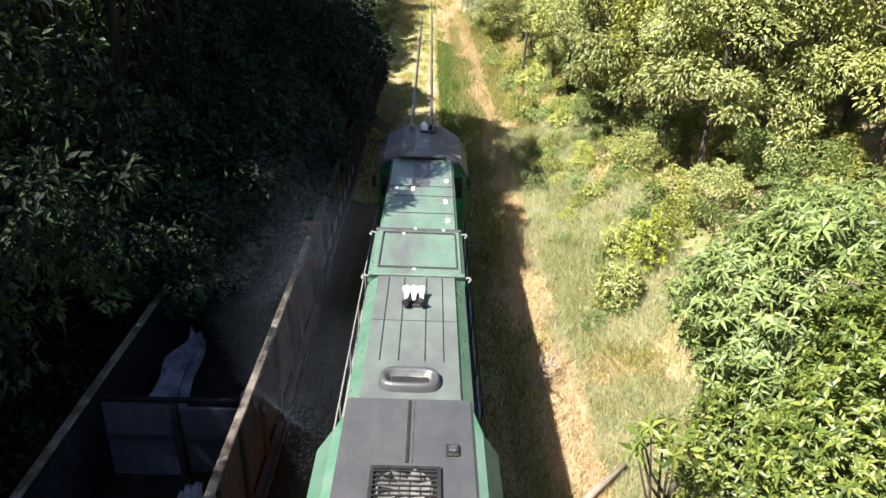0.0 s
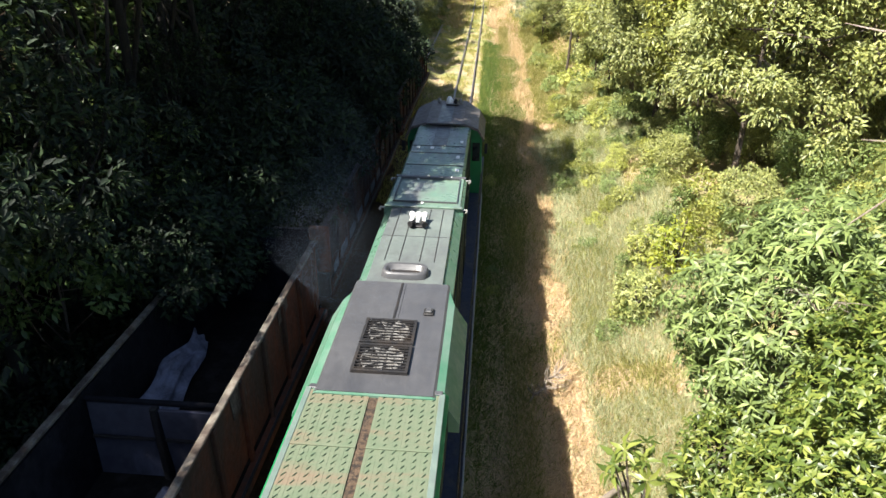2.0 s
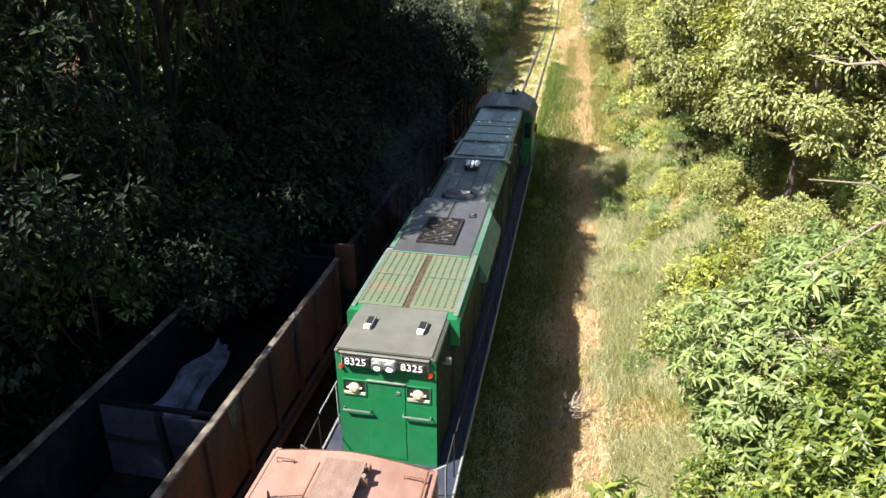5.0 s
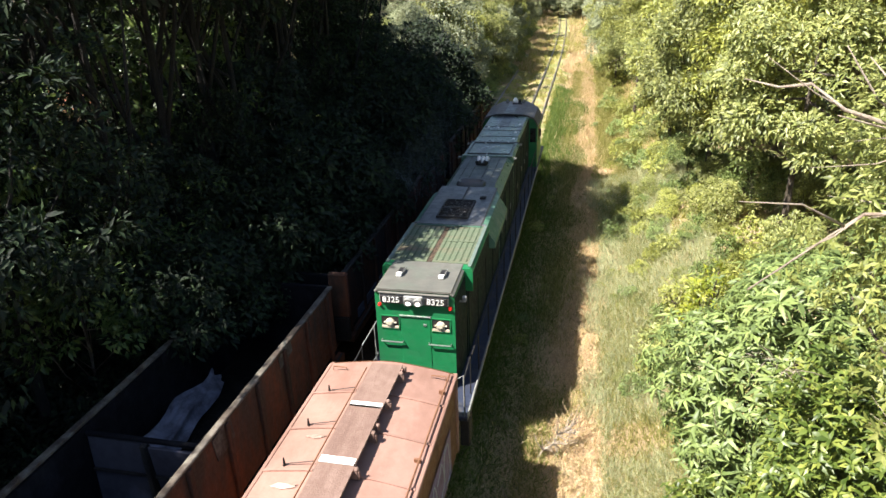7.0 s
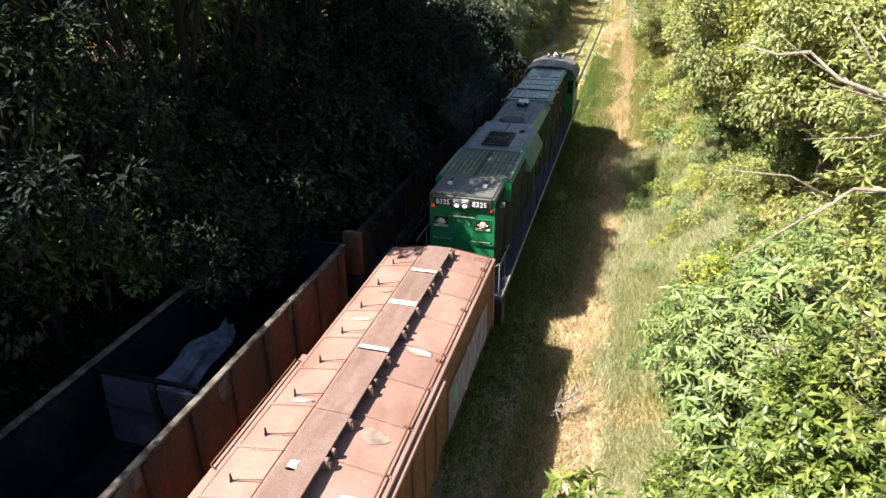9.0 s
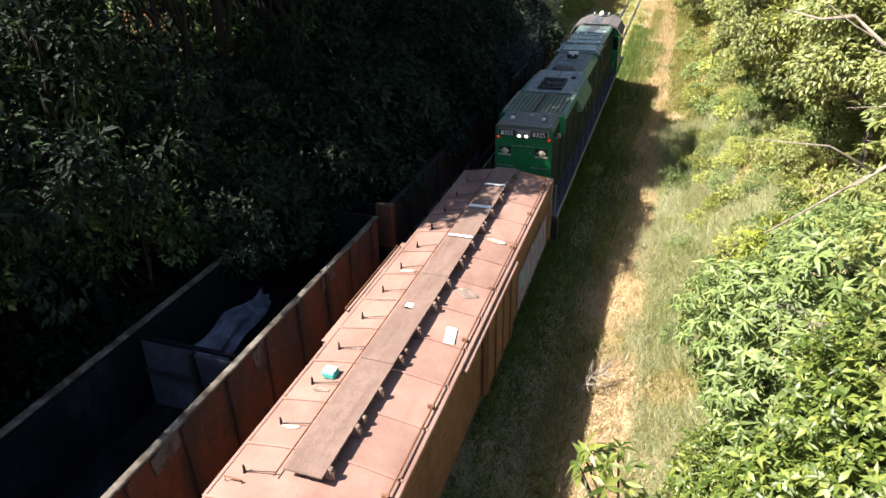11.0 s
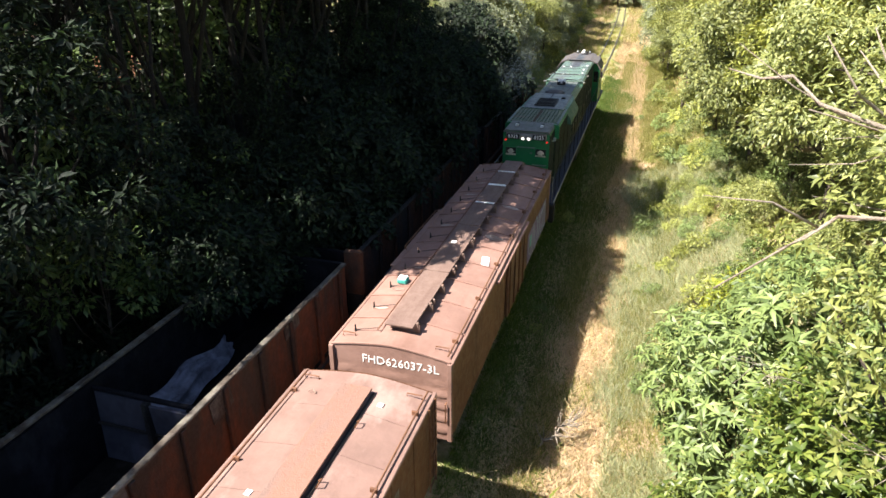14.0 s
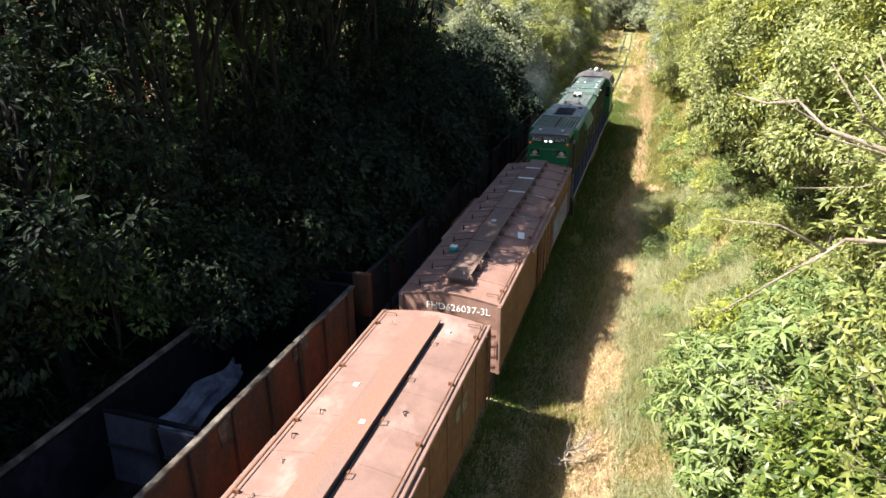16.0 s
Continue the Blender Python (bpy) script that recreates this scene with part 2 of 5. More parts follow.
BLADE_PALE = leaf_mat("pale_green_grass_blade", (0.205, 0.238, 0.125), (0.317, 0.339, 0.190), (0.450, 0.435, 0.270), 0.3, 0.6)
# lush green, also set darker for the strip in the train's shadow
BLADE_LUSH_SHADED = leaf_mat("lush_shaded_grass_blade", (0.050, 0.090, 0.012), (0.100, 0.160, 0.022), (0.190, 0.235, 0.055), 0.3, 0.6)
BLADE_GREEN = leaf_mat("green_grass_blade", (0.142, 0.154, 0.030), (0.258, 0.255, 0.066), (0.418, 0.361, 0.132), 0.3, 0.6)


def ground_mat():
    m, nt, p, nodes, links = nodes_of("ground_cover")
    tc = nodes.new("ShaderNodeTexCoord").outputs["Object"]
    straw = mix_colour(nt, noise_of(nt, tc, 9), (0.52, 0.385, 0.26), (0.36, 0.26, 0.165))
    grass = mix_colour(nt, noise_of(nt, tc, 14), (0.15, 0.17, 0.055), (0.25, 0.255, 0.10))
    soil = mix_colour(nt, noise_of(nt, tc, 5), (0.105, 0.068, 0.043), (0.161, 0.112, 0.074))
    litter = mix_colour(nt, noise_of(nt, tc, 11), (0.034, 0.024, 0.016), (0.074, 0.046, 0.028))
    sep = nodes.new("ShaderNodeSeparateXYZ")
    links.new(tc, sep.inputs[0])
    trod = nodes.new("ShaderNodeMapRange")
    trod.inputs["From Min"].default_value = 1.0
    trod.inputs["From Max"].default_value = 2.2
    off = nodes.new("ShaderNodeMath")
    off.operation = "SUBTRACT"
    off.inputs[1].default_value = 3.3
    far_side = nodes.new("ShaderNodeMath")
    far_side.operation = "ABSOLUTE"
    links.new(sep.outputs[0], off.inputs[0])
    links.new(off.outputs[0], far_side.inputs[0])
    links.new(far_side.outputs[0], trod.inputs["Value"])
    amount = nodes.new("ShaderNodeMath")
    amount.operation = "MULTIPLY_ADD"
    amount.inputs[1].default_value = 0.75
    amount.inputs[2].default_value = 0.2
    links.new(trod.outputs[0], amount.inputs[0])
    green = nodes.new("ShaderNodeMath")
    green.operation = "MULTIPLY"
    links.new(amount.outputs[0], green.inputs[0])
    links.new(noise_of(nt, tc, 0.75, 8, 0.65, 0.4, 0.58), green.inputs[1])
    distant = nodes.new("ShaderNodeMapRange")
    distant.inputs["From Min"].default_value = 40
    distant.inputs["From Max"].default_value = 80
    distant.inputs["To Max"].default_value = 0.28
    links.new(sep.outputs[1], distant.inputs["Value"])
    total = nodes.new("ShaderNodeMath")
    total.operation = "ADD"
    total.use_clamp = True
    links.new(green.outputs[0], total.inputs[0])
    links.new(distant.outputs[0], total.inputs[1])
    col = mix_colour(nt, total.outputs[0], straw, grass)
    col = mix_colour(nt, noise_of(nt, tc, 1.7, 8, 0.7, 0.63, 0.76), col, soil)
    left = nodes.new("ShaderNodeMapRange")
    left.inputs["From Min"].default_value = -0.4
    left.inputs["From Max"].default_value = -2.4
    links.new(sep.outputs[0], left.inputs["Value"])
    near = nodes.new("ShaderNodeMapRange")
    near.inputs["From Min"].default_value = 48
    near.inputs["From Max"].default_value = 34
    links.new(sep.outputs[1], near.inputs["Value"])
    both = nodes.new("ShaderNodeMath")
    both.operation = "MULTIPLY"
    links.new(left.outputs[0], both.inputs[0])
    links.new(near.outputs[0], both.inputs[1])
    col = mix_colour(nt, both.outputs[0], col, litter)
    links.new(col, p.inputs["Base Color"])
    p.inputs["Roughness"].default_value = 0.95
    p.inputs["Specular IOR Level"].default_value = 0.1
    b = nodes.new("ShaderNodeBump")
    b.inputs["Strength"].default_value = 0.7
    b.inputs["Distance"].default_value = 0.06
    links.new(noise_of(nt, tc, 16, 8, 0.7), b.inputs["Height"])
    links.new(b.outputs[0], p.inputs["Normal"])
    return m


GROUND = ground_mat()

# ---------------------------------------------------------------- mesh tools


def mesh_of(name, bm, mat, smooth=False):
    me = bpy.data.meshes.new(name)
    bmesh.ops.recalc_face_normals(bm, faces=bm.faces)
    bm.to_mesh(me)
    bm.free()
    me.materials.append(mat)
    if smooth:
        me.polygons.foreach_set("use_smooth", [True] * len(me.polygons))
    return me


def part(name, bm, mat, parent, label="", smooth=False):
    ob = new(name, bm if isinstance(bm, bpy.types.Mesh) else mesh_of(name, bm, mat, smooth))
    ob.parent = parent
    if label:
        tagged(ob, label)
    return ob


def thing(name, label, category, group="", at=(0, 0, 0)):
    ob = new(name)
    ob.empty_display_size = 0.2
    ob.location = at
    return tagged(ob, label, category, group)


def box(bm, x0, x1, y0, y1, z0, z1, bevel=0.0, turn=None):
    made = bmesh.ops.create_cube(bm, size=1)["verts"]
    for v in made:
        v.co = Vector((x0 + (v.co.x + 0.5) * (x1 - x0), y0 + (v.co.y + 0.5) * (y1 - y0), z0 + (v.co.z + 0.5) * (z1 - z0)))
    if turn is not None:
        c = Vector(((x0 + x1) / 2, (y0 + y1) / 2, (z0 + z1) / 2))
        for v in made:
            v.co = turn @ (v.co - c) + c
    if bevel:
        edges = list({e for v in made for e in v.link_edges})
        bmesh.ops.bevel(bm, geom=edges, offset=bevel, segments=1, affect="EDGES")
    return bm


def one_box(x0, x1, y0, y1, z0, z1, bevel=0.0, turn=None):
    return box(bmesh.new(), x0, x1, y0, y1, z0, z1, bevel, turn)


def tube(bm, pts, radii, sides=7, closed=True):
    """A tapered tube along points."""
    rings = []
    pts = [Vector(p) for p in pts]
    if not isinstance(radii, (list, tuple)):
        radii = [radii] * len(pts)
    for i, p in enumerate(pts):
        d = (pts[min(i + 1, len(pts) - 1)] - pts[max(i - 1, 0)]).normalized()
        a = d.orthogonal().normalized() if abs(d.z) > 0.9 else d.cross(Vector((0, 0, 1))).normalized()
        b = d.cross(a)
        rings.append([bm.verts.new(p + radii[i] * (a * math.cos(k * math.tau / sides) + b * math.sin(k * math.tau / sides))) for k in range(sides)])
    for r, s in zip(rings, rings[1:]):
        for k in range(sides):
            bm.faces.new((r[k], r[(k + 1) % sides], s[(k + 1) % sides], s[k]))
    if closed:
        bm.faces.new(rings[0][::-1])
        bm.faces.new(rings[-1])
    return bm


def profile(bm, section, y0, y1):
    """A closed section in x and z, drawn out along y."""
    a = [bm.verts.new((x, y0, z)) for x, z in section]
    b = [bm.verts.new((x, y1, z)) for x, z in section]
    n = len(section)
    for k in range(n):
        bm.faces.new((a[k], a[(k + 1) % n], b[(k + 1) % n], b[k]))
    bm.faces.new(a[::-1])
    bm.faces.new(b)
    return bm


def letters(name, text, size, mat, parent, m, label=""):
    cu = bpy.data.curves.new(name, "FONT")
    cu.body, cu.size, cu.extrude = text, size, 0.004
    cu.align_x, cu.align_y = "CENTER", "CENTER"
    cu.resolution_u = 2
    cu.materials.append(mat)
    ob = new(name, cu)
    ob.matrix_basis = m
    ob.parent = parent
    if label:
        tagged(ob, label)
    return ob

# ---------------------------------------------------------------- ground and track


def bend(y):
    """The track's middle line."""
    return -0.05 - 0.004 * y - (0.00035 * (y - 70) ** 2 if y > 70 else 0)


def ground_z(x, y):
    z = -0.5
    r = x - bend(y)
    if r > 4.6:
        t = min((r - 4.6) / 5.0, 1.0)
        z += 2.3 * t * t * (3 - 2 * t) + max(0, r - 9.6) * 0.10
    if r < -7.0:
        d = -7.0 - r
        z += 0.62 * d if d < 14 else 8.7 + 0.2 * (d - 14)
    for c, w in ((0.0, 1.0), (-3.92, 1.0)):
        e = abs(r - c)
        if e < 2.0:
            z += 0.34 * min(1.0, (2.0 - e) / 0.9)
    n = noise.noise((x * 0.35, y * 0.35, 0)) * 0.10 + noise.noise((x * 1.3, y * 1.3, 5)) * 0.05
    if -6.6 < r < 1.7:
        n *= 0.3
    if y > 150:
        z += (y - 150) * 0.12
    return z + n


def axis(stops):
    out = []
    for a, b, step in stops:
        n = max(1, round((b - a) / step))
        out += [a + (b - a) * k / n for k in range(n)]
    return out + [stops[-1][1]]


def build_ground():
    xs = axis(((-600, -60, 60), (-60, -20, 4), (-20, -7, 0.8), (-7, 12, 0.3), (12, 40, 2), (40, 600, 70)))
    ys = axis(((-300, -20, 40), (-20, 0, 2), (0, 45, 0.4), (45, 120, 1.5), (120, 300, 12), (300, 900, 100)))
    verts = [(x, y, ground_z(x, y)) for y in ys for x in xs]
    w = len(xs)
    faces = [(j * w + i, j * w + i + 1, (j + 1) * w + i + 1, (j + 1) * w + i) for j in range(len(ys) - 1) for i in range(w - 1)]
    me = bpy.data.meshes.new("ground")
    me.from_pydata(verts, [], faces)
    me.polygons.foreach_set("use_smooth", [True] * len(faces))
    me.materials.append(GROUND)
    tagged(new("ground", me), "dry straw and grass strip beside the railway track", "ground", kind="structure")


def rail(offset, y0, y1, centre, label):
    sec = ((-0.035, 0), (-0.035, -0.03), (-0.009, -0.04), (-0.009, -0.12), (-0.06, -0.14), (0.06, -0.14), (0.009, -0.12), (0.009, -0.04), (0.035, -0.03), (0.035, 0))
    bm = bmesh.new()
    ys = axis(((y0, y1, 3.0),))
    rings = [[bm.verts.new((centre(y) + offset + x, y, z)) for x, z in sec] for y in ys]
    n = len(sec)
    for a, b in zip(rings, rings[1:]):
        for k in range(n):
            bm.faces.new((a[k], a[(k + 1) % n], b[(k + 1) % n], b[k]))
    ob = new("rail", mesh_of("rail", bm, STEEL))
    return tagged(ob, label, "rail", "rails of the railway tracks", "structure")


def build_tracks():
    rail(-0.53, -40, 190, bend, "worn steel rail of the main track")
    rail(0.53, -40, 190, bend, "worn steel rail of the main track")
    siding = lambda y: -3.95 - 0.004 * y
    rail(-0.53, -20, 70, siding, "rusty steel rail of the shaded siding")
    rail(0.53, -20, 70, siding, "rusty steel rail of the shaded siding")
    for centre, ya, yb in ((bend, -12, 70), (siding, -6, 40)):
        bed = thing("sleepers", "old wooden sleepers half buried under the rails", "sleepers")
        bed["kind"] = "structure"
        me = mesh_of("sleeper", one_box(-1.0, 1.0, -0.11, 0.11, -0.45, -0.14, 0.02), SLEEPER)
        y = ya
        while y < yb:
            ob = new("sleeper", me)
            ob.parent = bed
            ob.location = (centre(y) + random.uniform(-0.03, 0.03), y, -0.07)
            ob.rotation_euler = (0, 0, radians(random.uniform(-2, 2)))
            y += 0.62


# ---------------------------------------------------------------- train parts


def wheel_mesh():
    bm = bmesh.new()
    ring = []
    for x, r in ((-0.065, 0.46), (-0.04, 0.46), (-0.035, 0.42), (0.065, 0.41), (0.065, 0.33), (0.03, 0.3), (0.03, 0.1), (0.08, 0.08)):
        ring.append([bm.verts.new((x, r * math.cos(k * math.tau / 20), r * math.sin(k * math.tau / 20))) for k in range(20)])
    for a, b in zip(ring, ring[1:]):
        for k in range(20):
            bm.faces.new((a[k], a[(k + 1) % 20], b[(k + 1) % 20], b[k]))
    bm.faces.new(ring[0][::-1])
    bm.faces.new(ring[-1])
    return mesh_of("wheel", bm, BLACK)


WHEEL = wheel_mesh()


def bogie(parent, y, axles, spacing):
    half = spacing * (axles - 1) / 2
    bm = bmesh.new()
    for s in (-1, 1):
        x = s * 0.86
        box(bm, x - 0.07, x + 0.07, y - half - 0.35, y + half + 0.35, 0.46, 0.66, 0.02)
        for a in range(axles):
            ya = y - half + a * spacing
            box(bm, x - 0.09, x + 0.09, ya - 0.16, ya + 0.16, 0.26, 0.6, 0.03)
            for k in (-0.42, 0.42):
                if abs(ya + k - y) < half + 0.3:
                    tube(bm, [(x, ya + k, 0.3), (x, ya + k, 0.48)], 0.08, 8)
    box(bm, -0.9, 0.9, y - 0.2, y + 0.2, 0.5, 0.78, 0.03)
    b = part("bogie", bm, BLACK, parent)
    for a in range(axles):
        for s in (-1, 1):
            w = part("wheel", WHEEL, None, b)
            w.location = (s * 0.53, y - half + a * spacing, 0.415)
            w.rotation_euler = (0, 0, 0 if s > 0 else math.pi)
    return b


def shoulder(w, z, chamfer, base):
    return ((-w, base), (-w, z - chamfer), (-w + chamfer * 1.1, z), (w - chamfer * 1.1, z), (w, z - chamfer), (w, base))


def lid(w, z, t=0.02):
    return ((-w, z - 0.005), (-w, z + t), (w, z + t), (w, z - 0.005))


def handrail(parent, pts, r=0.02, mat=None, posts=()):
    bm = bmesh.new()
    tube(bm, pts, r, 6)
    for a, b in posts:
        tube(bm, [a, b], r, 6)
    return part("handrail", bm, mat or GREYP, parent)


def build_locomotive():
    L = thing("diesel_locomotive", "green diesel locomotive with sooty grey roof hauling box wagons", "locomotive")
    # underframe, deck and running gear
    bm = bmesh.new()
    box(bm, -1.0, 1.0, -1.2, 21.3, 0.85, 1.3, 0.03)
    part("underframe", bm, BLACK, L)
    part("deck", one_box(-1.32, 1.32, -1.35, 21.4, 1.3, 1.42, 0.02), surf("dark_deck_plate", (0.018, 0.024, 0.045), (0.026, 0.033, 0.060), 7, 0.6, 0.1, 0.2, (0.068, 0.062, 0.056), 1.6), L, "dark walkway plate along the hood")
    part("fuel_tank", one_box(-1.15, 1.15, 7.8, 12.2, 0.3, 0.95, 0.12), BLACK, L)
    bogie(L, 3.6, 3, 1.75)
    bogie(L, 16.6, 3, 1.75)
    for y, s in ((-1.35, -1), (21.4, 1)):
        bm = box(bmesh.new(), -0.14, 0.14, min(y, y + s * 0.6), max(y, y + s * 0.6), 0.75, 1.02, 0.05)
        part("coupler", bm, BLACK, L)
    # rear hood with its face
    part("rear_hood", profile(bmesh.new(), shoulder(0.9, 3.86, 0.07, 1.42), -0.32, 1.0), GREEN, L)
    bm = profile(bmesh.new(), ((-0.86, 3.835), (-0.83, 3.88), (0.83, 3.88), (0.86, 3.835)), -0.36, 1.13)
    part("rear_hood_roof", bm, REARROOF, L, "grey-beige roof panel with faded green edges")
    for x in (-0.49, 0.49):
        v = part("roof_vent", one_box(x - 0.065, x + 0.065, 0.28, 0.62, 3.88, 3.95, 0.015), BLACK, L)
        part("vent_flap", one_box(x - 0.06, x + 0.06, 0.24, 0.34, 3.885, 3.965, 0.01), WHITE, v)
        part("vent_rim", one_box(x + 0.065, x + 0.08, 0.3, 0.62, 3.88, 3.965, 0.004), GREYP, v)
    housing = part("light_housing", one_box(-0.78, 0.78, -0.38, -0.32, 3.54, 3.8, 0.02), GREYP, L, "dirty grey housing of lights and number boards")
    part("housing_visor", one_box(-0.8, 0.8, -0.42, -0.36, 3.79, 3.82, 0.01), REARROOF, housing)
    for s in (-1, 1):
        part("roof_corner", one_box(min(s * 0.8, s * 0.905), max(s * 0.8, s * 0.905), -0.37, 1.0, 3.78, 3.84, 0.02, Euler((0, radians(s * 38), 0)).to_matrix()), REARROOF, L, "sloping roof edge")
    for x in (-0.5, 0.5):
        nb = part("number_board", one_box(x - 0.25, x + 0.25, -0.425, -0.38, 3.55, 3.74, 0.01), BLACK, L, "black number board with white figures")
        letters("figures", "8325", 0.2, WHITE, nb, pose(x, -0.431, 3.645, 90, 0, 0))
    hl = part("headlight_box", one_box(-0.23, 0.23, -0.43, -0.36, 3.53, 3.77, 0.04), GREYP, L)
    for x in (-0.11, 0.11):
        part("headlight", tube(bmesh.new(), [(x, -0.40, 3.63), (x, -0.47, 3.61)], [0.1, 0.105], 16), GREYP, hl)
        part("headlight_lens", tube(bmesh.new(), [(x, -0.466, 3.6), (x, -0.482, 3.6)], [0.058, 0.04], 16), HEADLAMP, hl, "lit white headlight lens")
    for x in (-0.8, 0.8):
        part("marker_light", tube(bmesh.new(), [(x, -0.32, 3.47), (x, -0.38, 3.47)], [0.045, 0.03], 10), REDLAMP, L, "lit red marker light")
    for x in (-0.58, 0.58):
        rec = part("recess_frame", frame_ring(x - 0.22, x + 0.22, 2.86, 3.2, -0.32, 0.02, 0.02), GREEN, L)
        part("recess", one_box(x - 0.2, x + 0.2, -0.328, -0.31, 2.88, 3.18), BLACK, rec, "dark recessed opening")
        part("recess_sill", one_box(x - 0.2, x + 0.2, -0.345, -0.329, 2.88, 2.945, 0.005), CREAM, rec, "dusty beige sill")
        bm = bmesh.new()
        tube(bm, [(x, -0.33, 3.03), (x, -0.36, 3.03), (x, -0.39, 3.03)], [0.105, 0.105, 0.05], 14)
        tube(bm, [(x - 0.14, -0.345, 3.03), (x + 0.14, -0.345, 3.03)], 0.022, 6)
        part("lamp", bm, CREAM, rec, "round cream lamp in the recess")
        handrail(L, [(x - 0.28 + (0.06 if x < 0 else 0), -0.32, 2.56), (x - 0.28 + (0.06 if x < 0 else 0), -0.4, 2.56), (x + 0.22 + (0.06 if x < 0 else 0), -0.4, 2.56), (x + 0.22 + (0.06 if x < 0 else 0), -0.32, 2.56)], 0.02, PALE)
    part("door_lintel", one_box(-0.36, 0.36, -0.36, -0.32, 3.2, 3.24, 0.008), PALE, L)
    part("end_door", one_box(-0.34, 0.34, -0.332, -0.32, 1.5, 3.19, 0.006), GREEN, L)
    part("door_latch", one_box(0.18, 0.26, -0.35, -0.332, 2.98, 3.05, 0.01), PALE, L)
    lamp = part("side_bracket", one_box(0.9, 1.02, 0.12, 0.16, 3.4, 3.44, 0.01), GREYP, L)
    part("side_lamp", one_box(0.98, 1.08, 0.08, 0.18, 3.42, 3.56, 0.02), GREYP, lamp)
    for z in (2.1, 2.5, 2.9):
        part("side_hatch_knob", one_box(0.9, 0.925, 0.3, 0.36, z, z + 0.08, 0.01), BLACK, L)
    # rear platform rails
    for s in (-1, 1):
        x = s * 1.25
        handrail(L, [(x, -1.3, 1.42), (x, -1.3, 2.45), (s * 1.05, -1.3, 2.3), (s * 0.45, -1.3, 2.05), (s * 0.45, -1.3, 1.42)], 0.016)
        handrail(L, [(x, -1.25, 1.42), (x, -1.25, 2.35), (x, -0.5, 2.4), (x, -0.5, 1.42)], 0.016, BLACK)
        part("step_well", one_box(x - 0.1, x + 0.1, -1.3, -0.9, 0.6, 1.28, 0.02), BLACK, L)
    # radiator section
    part("radiator_housing", profile(bmesh.new(), shoulder(1.09, 3.86, 0.06, 3.3), 0.9, 3.65), GREEN, L)
    part("radiator_skirt", profile(bmesh.new(), ((-0.93, 1.42), (-0.93, 3.3), (0.93, 3.3), (0.93, 1.42)), 1.0, 6.7), SIDEGREEN, L)
    for s in (-1, 1):
        fr = part("radiator_panel", one_box(min(s * 0.07, s * 0.95), max(s * 0.07, s * 0.95), 1.15, 3.55, 3.855, 3.88), RADGREEN, L, "pale green finned radiator panel with dry leaves")
        for k in range(15):
            x = s * (0.1 + 0.82 * k / 14)
            part("fin", one_box(x - 0.012, x + 0.012, 1.18, 3.52, 3.88, 3.883), RADGREEN, fr)
        bm = bmesh.new()
        turn = Euler((0, 0, radians(-35))).to_matrix()
        for k in range(6):
            for j in range(19):
                x, y = s * (0.16 + 0.72 * k / 5), 1.28 + 2.16 * j / 18
                box(bm, x - 0.003, x + 0.003, y - 0.036, y + 0.036, 3.883, 3.897, 0, turn)
        part("louvre", bm, surf("louvre_green", (0.037, 0.068, 0.043), (0.056, 0.093, 0.056), 5, 0.6), fr)["kind"] = "stuff"
        part("cross_bar", one_box(min(s * 0.07, s * 0.95), max(s * 0.07, s * 0.95), 2.4, 2.46, 3.886, 3.895), RADGREEN, fr)
        part("radiator_edge", one_box(min(s * 0.95, s * 1.04), max(s * 0.95, s * 1.04), 1.02, 3.6, 3.86, 3.89, 0.008), EDGEGREY, L)
    part("gutter", one_box(-0.068, 0.068, 1.15, 3.55, 3.84, 3.862), LITTER, L, "gutter filled with dry leaves")
    part("radiator_front_trim", one_box(-1.0, 1.0, 3.57, 3.66, 3.86, 3.9, 0.01), SOOT, L)
    # wide fan section with sloping shoulders
    bm = bmesh.new()
    sec = ((-1.26, 3.3), (-1.26, 3.45), (-1.02, 3.84), (-0.85, 3.9), (0.85, 3.9), (1.02, 3.84), (1.26, 3.45), (1.26, 3.3))
    ya, yb, yc = 3.45, 6.15, 6.75
    r0 = [bm.verts.new((x, ya, z)) for x, z in sec]
    r1 = [bm.verts.new((x, yb, z)) for x, z in sec]
    r2 = [bm.verts.new((x * (0.78 if abs(x) > 0.9 else 1), yc, z)) for x, z in sec]
    for a, b in ((r0, r1), (r1, r2)):
        for k in range(len(sec)):
            bm.faces.new((a[k], a[(k + 1) % len(sec)], b[(k + 1) % len(sec)], b[k]))
    bm.faces.new(r0[::-1])
    bm.faces.new(r2)
    part("fan_housing", bm, surf("fan_housing_green", (0.040, 0.128, 0.076), (0.060, 0.142, 0.092), 2.5, 0.55, 0, 0.1, (0.093, 0.155, 0.118), 0.9, 0.42, 0.6), L)
    part("fan_housing_roof", profile(bmesh.new(), ((-0.9, 3.885), (-0.86, 3.915), (0.86, 3.915), (0.9, 3.885)), 3.5, 6.74), SOOT, L, "soot-darkened grey roof")
    part("roof_seam", one_box(-0.02, 0.02, 5.5, 6.7, 3.916, 3.93), BLACK, L)
    part("roof_strip", one_box(0.03, 0.07, 5.5, 6.7, 3.915, 3.925), SOOT, L)
    for k, (g0, g1) in enumerate(((3.94, 4.66), (4.7, 5.4))):
        gr = part("fan_grille", frame_ring_flat(-0.45, 0.43, g0, g1, 3.93, 0.045), BLACK, L, "black grille over the cooling fan")
        for i in range(1, 9):
            y = g0 + (g1 - g0) * i / 9
            part("grille_bar", one_box(-0.42, 0.40, y - 0.009, y + 0.009, 3.945, 3.965), BLACK, gr)
        for i in range(1, 7):
            x = -0.45 + 0.88 * i / 7
